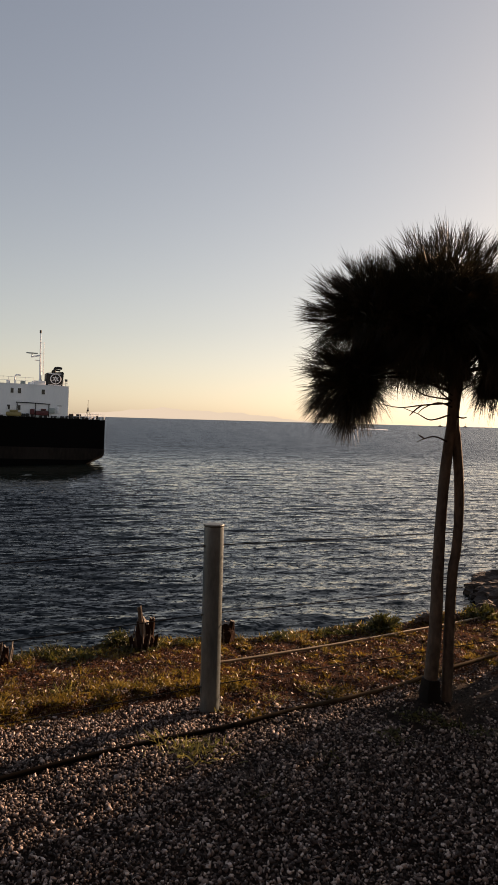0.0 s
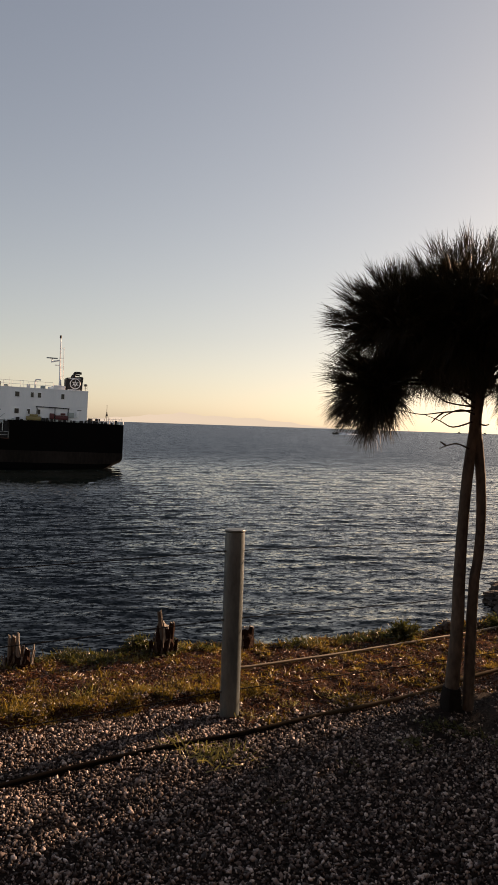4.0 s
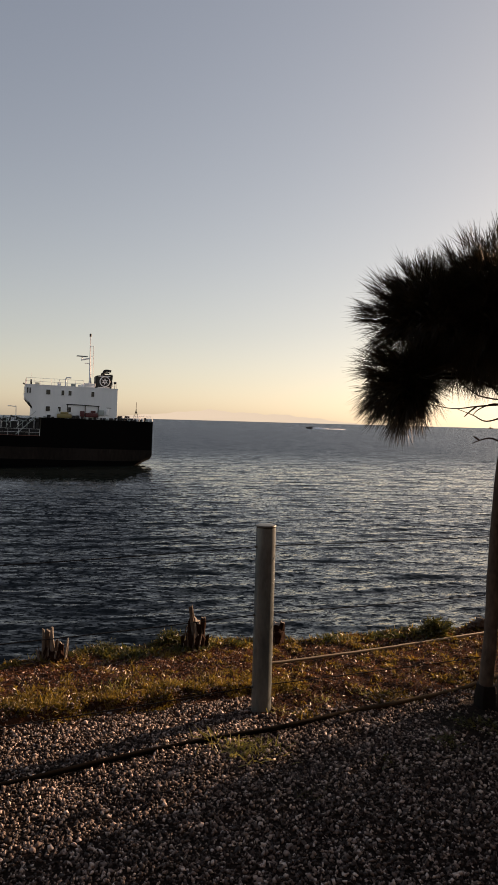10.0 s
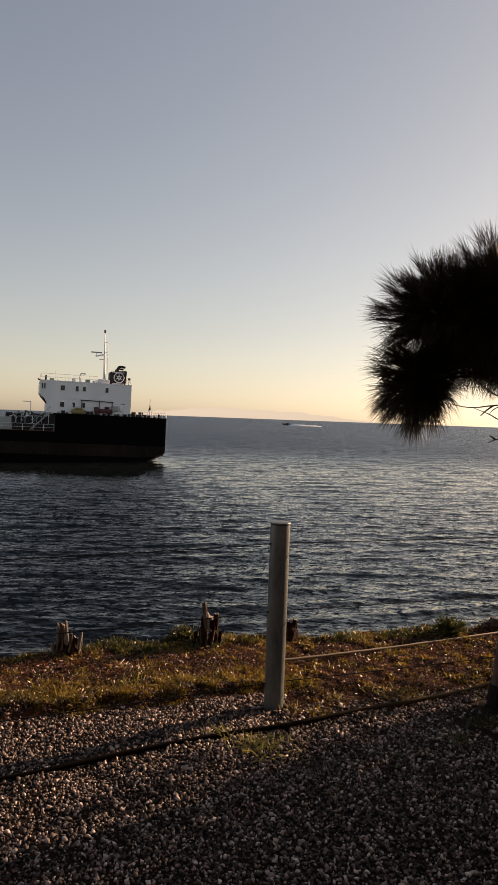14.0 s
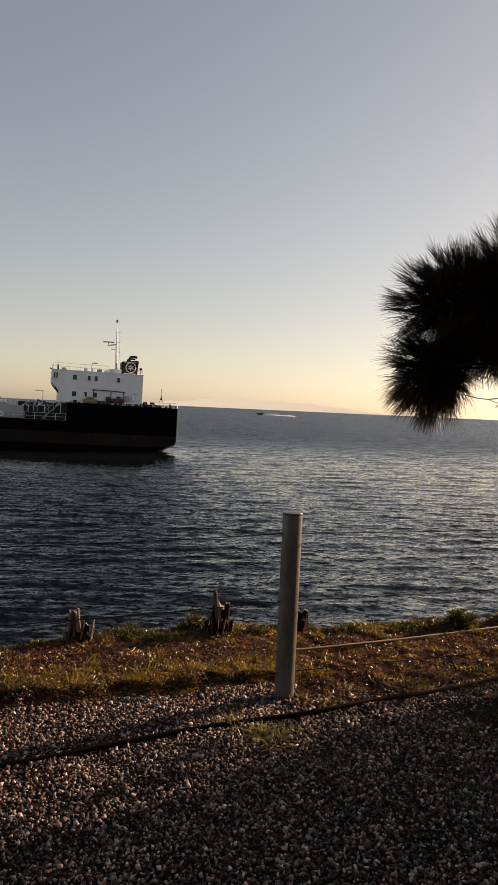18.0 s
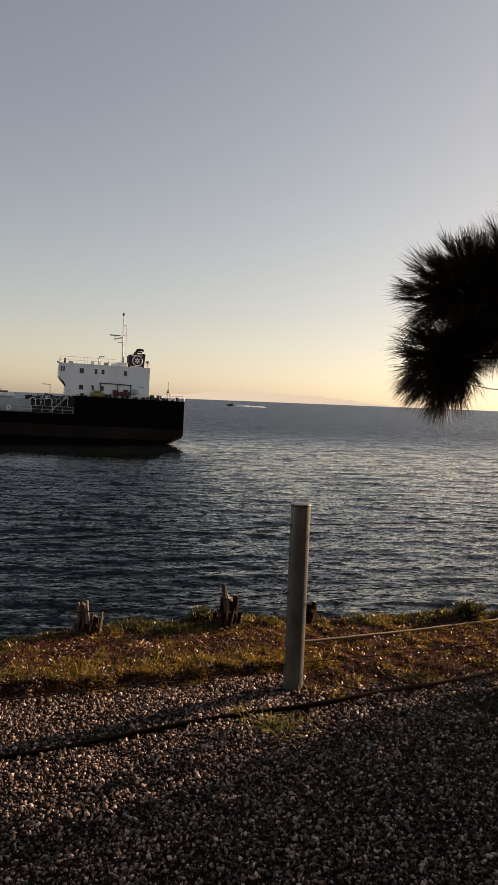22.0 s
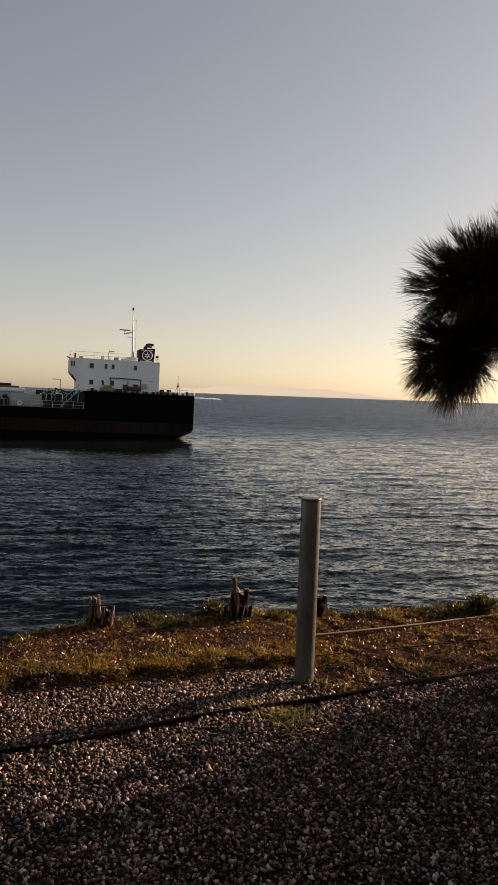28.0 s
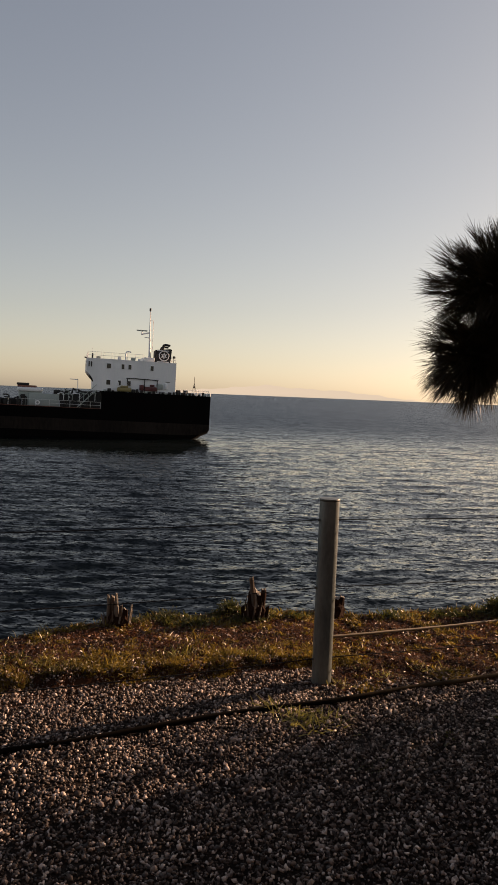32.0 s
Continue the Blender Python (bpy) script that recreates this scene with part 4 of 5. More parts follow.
def tall_shrub(at, size, n, label, seed, full=0.5):
    rng = np.random.RandomState(seed)
    np.random.seed(seed)
    th = holder("tall_shrub", Matrix.Translation((at[0], at[1], float(ground_z(at[0], at[1])))), label, "shrub", "tall shrubs")
    for k in range(7):
        a = k * 0.9
        part("stem", tubed(spline([(0, 0, -0.1), (0.2 * size[0] * math.cos(a), 0.2 * size[1] * math.sin(a), 0.4 * size[2]), (0.7 * size[0] * math.cos(a), 0.7 * size[1] * math.sin(a), 0.85 * size[2])], 4), 0.012, 6, 0.1), DARKBARK, th)
    d = rng.normal(size=(n, 3))
    d /= np.linalg.norm(d, axis=1, keepdims=True)
    o = d * np.array([size[0], size[1], size[2] / 2]) * rng.uniform(0.1, 1, (n, 1)) ** full * (1 + 0.25 * lumps(d[:, :1] * 2, d[:, 2:] * 2, 2.0))
    o[:, 2] += size[2] / 2
    v, f = blades(o, d + rng.normal(0, 0.7, (n, 3)), rng.uniform(0.05, 0.1, n), rng.uniform(0.02, 0.04, n), 0.15)
    arrays("leaves", v, f, GREEN, th)
    return th


# out of view; added to throw shade over the gravel and block sky light
tall_shrub((3.71, 4.46), (1.0, 0.82, 1.85), 8800, "unseen loose green shrub on the bank top, added to cast shade", 41, 0.85)
tall_shrub((3.6, 3.6), (0.85, 0.7, 3.3), 9000, "unseen dense green shrub added to shade the gravel and block sky", 42)
tall_shrub((3.1, 2.4), (0.85, 0.9, 3.5), 9500, "unseen dense green shrub added to shade the gravel and block sky", 43)
tall_shrub((5.2, 4.95), (0.8, 0.7, 2.4), 7000, "unseen dense green shrub on the bank top, added to cast shade", 44)

# unseen wall added behind the camera to block sky light from the ground
sky_block_wall = part("wall_sky_block", boxed(-14, 12, -4.3, -4.0, -0.2, 9.0), surf("dark_low_bounce_render", (0.04, 0.036, 0.033), (0.07, 0.063, 0.057), 1.5, 0.9, 0.4, fine=30))
tagged(sky_block_wall, "plain dark wall added out of view to block sky light", "wall", kind="structure")


# ---- rocks ----
rk = random.Random(12)
for i in range(90):
    t = rk.random()
    y = 20.0 + rk.uniform(0, 14.5)
    x = 0.400 * y + 1.0 + 6.0 * t ** 1.3
    s = rk.uniform(0.4, 1.3)
    h = s * rk.uniform(0.3, 0.6)
    ob = part("shore_rock", rock_mesh(bmesh.new(), (0, 0, 0), (s, s * 0.8, h), rk, 3, 0.35), ROCK, smooth=False)
    ob.location = (x, y, SEA_Z + h * 0.1)
    tagged(ob, "dark brown wet rock at the waterline", "rock", "shore rocks")
for x, y, s in ((1.80, 4.98, 0.055), (1.73, 4.96, 0.03), (2.05, 5.1, 0.04)):
    ob = part("bank_rock", rock_mesh(bmesh.new(), (0, 0, 0), (s, s, s * 0.9), rk), NEARROCK, smooth=False)
    ob.location = (x, y, float(ground_z(x, y)) + s * 0.6)
    tagged(ob, "small dark rough rock on the bank edge", "rock", "bank rocks")


# ---- ship ----
SHIP = Matrix.Translation((-13.65, 110.0, SEA_Z)) @ pose(0, 0, 0, 0, 0, 180 + 18) @ pose(0, 0, 0, 0, -0.9, 0)


def hull_mesh(stations):
    """Hull skin through stations: forward distance, half-breadth at the deck, half-breadth at the water, bottom, top."""
    bm = bmesh.new()
    rings = []
    for s, bd, bw, bottom, top in stations:
        ring = []
        for side in (1, -1):
            pts = [(bw * 0.75, bottom), (bw * 0.96, bottom + 0.5), (bw, max(bottom + 0.6, 0.6)), (bw * 0.5 + bd * 0.5, 2.4), (bd, top)]
            pts = pts if side == 1 else pts[::-1]
            ring += [bm.verts.new((s, -6.5 + side * b, z)) for b, z in pts]
        rings.append(ring)
    n = len(rings[0])
    for r0, r1 in zip(rings, rings[1:]):
        for k in range(n):
            bm.faces.new((r0[k], r1[k], r1[(k + 1) % n], r0[(k + 1) % n]))
    bm.faces.new(rings[0])
    bm.faces.new(rings[-1][::-1])
    bmesh.ops.recalc_face_normals(bm, faces=bm.faces)
    return bm


def ship():
    th = holder("tanker_ship", SHIP, "black-hulled tanker with a white deckhouse lying offshore", "ship")
    st = [(0.0, 6.46, 6.4, 0.9, 6.9), (0.5, 6.49, 6.42, 0.7, 6.88), (1.6, 6.5, 6.45, 0.15, 6.85), (3.5, 6.5, 6.45, -1.0, 6.85), (8, 6.5, 6.5, -2.5, 6.85), (16.75, 6.5, 6.5, -3, 6.85), (16.8, 6.5, 6.5, -3, 4.05),
          (40, 6.5, 6.5, -3, 4.0), (60, 6.5, 6.4, -3, 4.0), (68, 5.6, 4.8, -3, 4.1), (74, 3.6, 2.4, -3, 4.3), (78, 1.2, 0.4, -2, 4.5)]
    hull = part("hull", hull_mesh(st), HULL, th)
    for s0, s1, z1 in ((66.0, 76.0, 6.6),):
        b = 6.5 if s0 < 5 else 4.2
        part("bulwark", boxed(s0, s1, -6.5 - b, -6.5 + b, 4.06, z1, bevel=0.25), HULL, th, "raised black stern" if s0 < 5 else "raised black bow")
    bm = bmesh.new()
    prev = None
    for s, bd, bw, bottom, top in st[:9]:
        lo, hi = max(bottom + 0.6, 0.6), 2.4
        pair = [bm.verts.new((s - 0.01, -6.5 + b + 0.012, z)) for b, z in ((bw, lo), (bw * 0.5 + bd * 0.5, hi))]
        if prev:
            bm.faces.new((prev[0], pair[0], pair[1], prev[1]))
        prev = pair
    bmesh.ops.solidify(bm, geom=list(bm.faces), thickness=0.02)
    part("boot_band", bm, BOOT, hull, "faded red-brown band along the waterline")
    part("draught_plate", boxed(6.3, 6.6, 0.0, 0.03, 1.7, 2.35), BOOT, hull, "small pale plate on the quarter")
    part("deck", boxed(16.9, 65.5, -12.9, -0.1, 4.07, 4.12), SHIPDECK, th, "red oxide deck")

    # deckhouse, two storeys
    outline = [(5.6, 6.86), (18.2, 6.86), (18.2, 8.55), (19.25, 9.75), (19.25, 11.75), (5.6, 11.75)]
    bm = bmesh.new()
    near, far = ([bm.verts.new((s, y, z)) for s, z in outline] for y in (-0.47, -12.4))
    bm.faces.new(near), bm.faces.new(far[::-1])
    for k in range(6):
        bm.faces.new((near[k], far[k], far[(k + 1) % 6], near[(k + 1) % 6]))
    bmesh.ops.recalc_face_normals(bm, faces=bm.faces)
    bmesh.ops.bevel(bm, geom=list(bm.edges), offset=0.04, segments=2, affect="EDGES")
    house = part("deckhouse", bm, SHIPWHITE, th, "white painted steel deckhouse, bridge storey overhanging forward")
    for z, t in ((11.70, 0.07), (9.28, 0.025)):
        part("deck_edge", boxed(5.57, 19.27 if z > 10 else 18.6, -0.475, -0.44, z - t, z + t), SHIPWHITE, house)
    for s in (18.35, 18.7):
        part("bridge_bracket", tubed([(18.22, -0.8, 8.2), (s + 0.5, -0.8, 9.3)], 0.09, 5), SHIPDARK, house)
    part("bridge_step", boxed(9.0, 10.7, -8, -0.9, 11.76, 12.4, bevel=0.1), SHIPWHITE, th)

    def window(s, z, w=0.56, h=0.72, y=-0.44):
        f = part("window", boxed(s - w / 2 - 0.07, s + w / 2 + 0.07, y - 0.03, y + 0.035, z - h / 2 - 0.07, z + h / 2 + 0.07, bevel=0.02), SHIPWHITE, th)
        part("pane", boxed(s - w / 2, s + w / 2, y + 0.03, y + 0.045, z - h / 2, z + h / 2), GLASS, f, "dark glass")

    for s, w in ((15.94, 0.6), (13.82, 0.4), (12.77, 0.44), (9.37, 0.45)):
        window(s, 10.72, w)
    for s, w in ((15.94, 0.6), (14.26, 0.4), (12.76, 0.4)):
        window(s, 8.22, w)
    for i in range(5):
        f = part("bridge_window", boxed(19.22, 19.29, -2.3 - i * 2.2, -0.9 - i * 2.2, 10.4, 11.3, bevel=0.01), SHIPWHITE, th)
        part("pane", boxed(19.28, 19.30, -2.2 - i * 2.2, -1.0 - i * 2.2, 10.5, 11.2), GLASS, f, "dark glass")
    for s in (18.55, 18.9):
        f = part("wing_window", boxed(s - 0.14, s + 0.14, -0.46, -0.41, 10.35, 11.35), SHIPWHITE, th)
        part("pane", boxed(s - 0.1, s + 0.1, -0.42, -0.40, 10.45, 11.25), GLASS, f, "dark glass")
    part("name_board", boxed(6.5, 7.2, -0.46, -0.42, 8.7, 8.78), SHIPDARK, th)
    part("ventilator", boxed(7.6, 8.6, -0.62, -0.2, 7.55, 8.35, bevel=0.06), SHIPGREY, th)
    part("ventilator", boxed(6.9, 7.3, -0.62, -0.2, 7.6, 8.5, bevel=0.06), SHIPWHITE, th)

    # rails
    stanchion = tubed([(0, 0, 0), (0, 0, 1.0)], 0.028, 5)
    sm = bpy.data.meshes.new("stanchion")
    stanchion.to_mesh(sm)
    stanchion.free()
    sm.materials.append(SHIPWHITE)

    def rail(p, q, z, heights, count, thick=0.022):
        for h in heights:
            part("rail", tubed([(p[0], p[1], z + h), (q[0], q[1], z + h)], thick, 5), SHIPWHITE, th)
        for i in range(count):
            t = i / (count - 1)
            shared("stanchion", sm, Matrix.Translation((p[0] + (q[0] - p[0]) * t, p[1] + (q[1] - p[1]) * t, z)), th)

    rail((19.1, -0.7), (10.8, -0.7), 11.75, (0.5, 1.0), 8)
    rail((19.1, -0.7), (19.1, -12.4), 11.75, (0.5, 1.0), 7)
    rail((6.4, -0.7), (5.75, -0.7), 11.75, (0.5, 1.0), 2)
    rail((5.75, -0.7), (5.75, -12.0), 11.75, (0.5, 1.0), 6)
    rail((17.0, -0.15), (24.5, -0.15), 4.1, (0.5, 1.0), 6, 0.02)
    rail((24.5, -0.15), (44, -0.15), 4.1, (1.0,), 11, 0.014)
    rail((0.3, -0.4), (4.8, -0.4), 6.85, (0.4, 0.8), 6)
    rail((0.3, -0.4), (0.3, -12.6), 6.85, (0.4, 0.8), 9)

    # mast with radar and ladder
    mast = part("mast", tubed([(9.35, -5, 11.7), (9.40, -5, 13), (9.5, -5, 16), (9.55, -5, 20.1)], [0.42, 0.19, 0.12, 0.06], 10), SHIPWHITE, th)
    part("mast_light", tubed([(9.56, -5, 20.0), (9.56, -5, 20.45)], 0.16, 8), SHIPDARK, mast)
    part("radar_arm", tubed([(9.5, -5, 16.55), (10.9, -5, 16.2)], 0.12, 6), SHIPWHITE, mast)
    part("radar_scanner", boxed(9.9, 11.6, -5.15, -4.85, 16.72, 16.9, bevel=0.03), SHIPGREY, mast)
    part("radar_post", tubed([(10.75, -5, 16.2), (10.75, -5, 16.75)], 0.09, 6), SHIPWHITE, mast)
    part("platform", boxed(9.55, 10.3, -5.3, -4.7, 15.7, 15.78), SHIPWHITE, mast)
    for dy in (-0.15, 0.15):
        part("ladder_side", tubed([(8.95, -5 + dy, 13.6), (9.0, -5 + dy, 18.6)], 0.035, 5), SHIPWHITE, mast)
    for z in (14.1, 15.4, 16.9, 18.5):
        part("ladder_stay", tubed([(8.98, -5, z), (9.5, -5, z)], 0.035, 5), SHIPWHITE, mast)

    # funnel
    bm = bmesh.new()
    lo, hi = [(8.75, 11.7), (6.35, 11.7)], [(8.75, 13.75), (6.15, 14.05)]
    vs = [[bm.verts.new((s, y, z)) for s, z in (lo[0], lo[1], hi[1], hi[0])] for y in (-2.2, -5.2)]
    bm.faces.new(vs[0])
    bm.faces.new(vs[1][::-1])
    for k in range(4):
        bm.faces.new((vs[0][k], vs[1][k], vs[1][(k + 1) % 4], vs[0][(k + 1) % 4]))
    bmesh.ops.recalc_face_normals(bm, faces=bm.faces)
    bmesh.ops.bevel(bm, geom=list(bm.edges), offset=0.12, segments=2, affect="EDGES")
    fun = part("funnel", bm, SHIPDARK, th, "black funnel with a white ring emblem")
    ring = [(7.4 + 0.76 * math.cos(a), -2.16, 12.87 + 0.76 * math.sin(a)) for a in np.linspace(0, 2 * math.pi, 33)]
    part("emblem_ring", tubed(ring, 0.075, 6, cap=False), SHIPWHITE, fun, "white painted ring")
    for k in range(6):
        a = math.pi / 2 + k * math.pi / 3
        c = Vector((7.4 + 0.17 * math.cos(a), -2.17, 12.87 + 0.17 * math.sin(a)))
        d, e = Vector((math.cos(a), 0, math.sin(a))), Vector((-math.sin(a), 0, math.cos(a)))
        bm = bmesh.new()
        front = [bm.verts.new(c + d * 0.40), bm.verts.new(c - d * 0.06 + e * 0.15), bm.verts.new(c - d * 0.06 - e * 0.15)]
        back = [bm.verts.new(v.co + Vector((0, -0.06, 0))) for v in front]
        bm.faces.new(front), bm.faces.new(back[::-1])
        for q in range(3):
            bm.faces.new((front[q], back[q], back[(q + 1) % 3], front[(q + 1) % 3]))
        bmesh.ops.recalc_face_normals(bm, faces=bm.faces)
        part("emblem_blade", bm, SHIPWHITE, fun, smooth=False)
    part("emblem_bar", boxed(6.6, 8.5, -2.19, -2.12, 13.62, 13.72), SHIPWHITE, fun)
    part("emblem_bar", boxed(6.6, 8.5, -2.19, -2.12, 11.86, 11.98), SHIPWHITE, fun)
    part("exhaust_pipe", tubed(spline([(7.4, -3.6, 13.8), (7.4, -3.6, 14.5), (7.0, -3.6, 14.68), (6.3, -3.6, 14.6)], 4), 0.2, 8), SHIPDARK, fun)
    part("exhaust_pipe", tubed(spline([(7.7, -4.2, 13.8), (7.6, -4.2, 14.25), (7.0, -4.2, 14.35), (6.5, -4.2, 14.3)], 4), 0.15, 8), SHIPDARK, fun)
    part("floodlight", boxed(5.8, 6.15, -1.2, -0.8, 12.5, 12.85, bevel=0.05), SHIPDARK, th)
    part("floodlight_post", tubed([(6.0, -1.0, 11.75), (6.0, -1.0, 12.55)], 0.05, 6), SHIPDARK, th)

    # roof clutter
    part("davit", tubed(spline([(13.4, -1.2, 11.7), (13.4, -1.2, 12.8), (13.2, -1.2, 13.08), (12.6, -1.2, 13.06)], 4), 0.11, 8), SHIPWHITE, th)
    for s0, s1, z1, m in ((14.1, 14.6, 12.25, SHIPWHITE), (11.9, 12.6, 12.2, SHIPGREY), (17.2, 17.9, 12.1, SHIPGREY), (18.3, 18.55, 12.5, SHIPDARK), (11.2, 11.5, 12.1, SHIPWHITE)):
        part("roof_locker", boxed(s0, s1, -1.7, -1.0, 11.76, z1, bevel=0.05), m, th)
    for s, h in ((17.0, 13.3), (18.4, 13.6), (15.0, 13.0)):
        part("aerial", tubed([(s, -3, 11.7), (s, -3, h)], 0.02, 4), SHIPWHITE, th)
    part("bridge_lamp", tubed([(19.3, -0.4, 11.7), (19.6, -0.3, 11.85)], 0.1, 6), SHIPDARK, th)

    # poop deck gear
    part("rescue_boat", boxed(12.4, 14.6, -0.5, 0.05, 6.9, 7.55, bevel=0.2), SHIPYELLOW, th, "yellow rescue boat on the poop deck")
    part("boat_cover", boxed(12.9, 14.1, -0.45, -0.02, 7.5, 7.85, bevel=0.12), SHIPYELLOW, th)
    for s in (12.5, 13.6, 14.4):
        part("boat_cradle", tubed([(s, -0.3, 6.8), (s, -0.3, 8.3)], 0.05, 6), SHIPWHITE, th)
    for s0, s1, z0, z1 in ((8.55, 10.4, 7.2, 7.85), (10.55, 11.2, 7.25, 8.1), (8.9, 9.6, 7.9, 8.2), (11.35, 11.75, 6.9, 7.4)):
        part("deck_box", boxed(s0, s1, -0.52, -0.05, z0, z1, bevel=0.07), SHIPRED if s0 < 10.5 or s0 > 10.5 and s1 < 11.3 else SHIPDARK, th, "red fire locker")
    part("pipe_frame", tubed(spline([(13.05, -0.25, 7.0), (13.05, -0.25, 8.8), (12.9, -0.25, 9.0), (8.7, -0.25, 8.92), (8.5, -0.25, 8.75), (8.5, -0.25, 7.0)], 3), 0.07, 6), SHIPDARK, th, "dark pipe frame")
    part("pipe_post", tubed([(10.45, -0.25, 6.9), (10.45, -0.25, 8.95)], 0.06, 6), SHIPDARK, th)
    rng = random.Random(7)
    for i in range(9):
        s = 3.2 + i * 0.27
        part("mooring_gear", tubed([(s, -0.6, 6.8), (s + rng.uniform(-0.2, 0.2), -0.6, 7.1 + rng.uniform(0, 0.35)), (s + 0.3, -0.6, 7.1)], 0.11, 7), SHIPDARK, th)
    for i in range(26):
        s = 0.6 + i * 0.62 + rng.uniform(-0.2, 0.2)
        h = rng.uniform(0.12, 0.45) * (1.35 if s < 5 else 1.0)
        part("deck_fitting", boxed(s, s + rng.uniform(0.2, 0.6), -0.4, -0.12, 6.8, 6.9 + h, bevel=0.05), SHIPDARK if i % 5 else SHIPGREY, th)
    for s in (3.6, 4.7):
        bm = tubed([(s, -0.9, 7.25), (s + 0.7, -0.9, 7.25)], 0.38, 12)
        part("winch_drum", bm, SHIPDARK, th)
    for s in (0.12, 0.42):
        part("bollard", tubed([(s, -0.2, 6.8), (s, -0.2, 7.35)], 0.13, 8), SHIPWHITE, th)
    for s in (0.25, 0.55, 1.5, 2.3):
        part("fairlead", boxed(s, s + 0.22, -0.4, 0.0, 6.8, 7.3, bevel=0.05), SHIPWHITE if s > 0.5 else SHIPGREY, th)
    part("flagstaff", tubed([(2.2, -3, 6.8), (2.2, -3, 9.9)], 0.035, 6), SHIPDARK, th)
    for ds in (-0.45, 0.4):
        part("flagstaff_stay", tubed([(2.2, -3, 8.9), (2.2 + ds, -3, 7.0)], 0.03, 5), SHIPDARK, th)
    part("stern_lamp", boxed(2.08, 2.32, -3.1, -2.9, 8.1, 8.4, bevel=0.04), SHIPDARK, th)

    # main deck gear forward of the house
    part("deck_tank", boxed(23.1, 27.5, -6, -0.9, 4.12, 6.0, bevel=0.08), SHIPGREY, th, "grey-green deck house amidships")
    part("tank_top", boxed(25.7, 29.2, -6.2, -0.9, 6.2, 6.8, bevel=0.22), SHIPWHITE, th, "white cover catching the sun")
    part("tank_hatch", boxed(26.6, 29.2, -5.6, -1.2, 6.8, 7.1, bevel=0.1), SHIPDECK, th, "rust-red hatch")
    part("tank_leg", boxed(25.7, 29.0, -4, -1.2, 4.1, 6.3), SHIPGREY, th)
    part("tank_top_gear", boxed(27.6, 29.3, -3, -1.2, 7.1, 7.45, bevel=0.1), SHIPDARK, th)
    part("pipe_bank", boxed(27.7, 60, -6, -1.4, 4.12, 5.05, bevel=0.2), SHIPDARK, th)
    for i in range(26):
        s = 27.8 + rng.uniform(0, 11.0)
        h = rng.uniform(0.4, 1.5) * (1 if s < 33 else 0.7)
        if i % 3:
            part("manifold_valve", boxed(s, s + rng.uniform(0.3, 0.9), -2.5, -0.8 + rng.uniform(-0.3, 0.2), 4.12, 4.3 + h, bevel=0.08), SHIPDARK, th)
        else:
            part("manifold_pipe", tubed(spline([(s, -1.0, 4.1), (s, -1.0, 4.3 + h), (s + 0.3, -1.0, 4.6 + h), (s + 0.9, -1.0, 4.6 + h)], 3), 0.11, 7), SHIPDARK, th)
    for i in range(8):
        s = 28.5 + rng.uniform(0, 9.0)
        part("valve_cap", boxed(s, s + 0.2, -0.7, -0.5, 5.0 + 0.1 * i, 5.16 + 0.1 * i, bevel=0.04), SHIPWHITE, th)
    for i in range(10):
        s = 18.6 + i * 0.42
        part("deck_pipe", tubed([(s, -1.2, 4.1), (s, -1.2, 5.0 + rng.uniform(0, 0.9)), (s + rng.uniform(-0.6, 0.6), -1.2, 5.2 + rng.uniform(0, 0.7))], 0.12, 6), SHIPDARK, th)
    for i in range(6):
        s = 21.2 + i * 0.4
        part("valve_wheel", boxed(s, s + 0.2, -1.0, -0.8, 5.5 + 0.1 * i, 5.68 + 0.1 * i, bevel=0.05), SHIPWHITE if i % 2 else SHIPDARK, th)
    s = 17.0
    while s < 23.2:
        w = rng.uniform(0.5, 1.1)
        part("pump_housing", boxed(s, s + w, -3.2, -0.9 + rng.uniform(-0.3, 0.2), 4.12, 6.0 + rng.uniform(0, 0.7), bevel=0.12), SHIPDARK, th)
        s += w * 0.92
    for i in range(34):      # leaning pipes, hoses and derrick stubs over the pumps
        s, z = 17.1 + rng.uniform(0, 6.0), 5.6 + rng.uniform(0, 0.6)
        lean, up = rng.uniform(-0.9, 0.9), rng.uniform(0.3, 1.0)
        y = -0.75 - rng.uniform(0, 0.6)
        pts = [(s, y, z), (s + lean * 0.4, y, z + up), (s + lean, y, z + up * rng.uniform(0.5, 1.1))]
        part("cargo_pipe", tubed(pts, rng.uniform(0.05, 0.13), 6), SHIPGREY if i % 9 == 4 else SHIPDARK, th)
    for i in range(8):
        s = 17.2 + rng.uniform(0, 5.8)
        part("valve_cap", boxed(s, s + rng.uniform(0.1, 0.3), -0.75, -0.55, 5.5 + 0.15 * (i % 9), 5.62 + 0.15 * (i % 9), bevel=0.04), SHIPWHITE if i % 3 else SHIPGREY, th)
    for i in range(7):       # pale vent pipes and hose rails bowed over the pumps
        s0 = 18.0 + 0.75 * i + rng.uniform(-0.2, 0.2)
        w, z = rng.uniform(0.5, 1.3), 6.1 + rng.uniform(0.0, 0.55)
        part("vent_pipe", tubed(spline([(s0, -0.7, 5.2), (s0, -0.7, z - 0.1), (s0 + 0.2 * w, -0.7, z), (s0 + 0.8 * w, -0.7, z), (s0 + w, -0.7, z - 0.25)], 3), 0.05, 6), SHIPGREY if i % 3 else SHIPWHITE, th)
    # stairs from the main deck up to the poop
    for dy in (-0.7, -0.2):
        part("stair_side", tubed([(20.4, dy, 4.2), (17.6, dy, 6.95)], 0.07, 5), SHIPGREY, th)
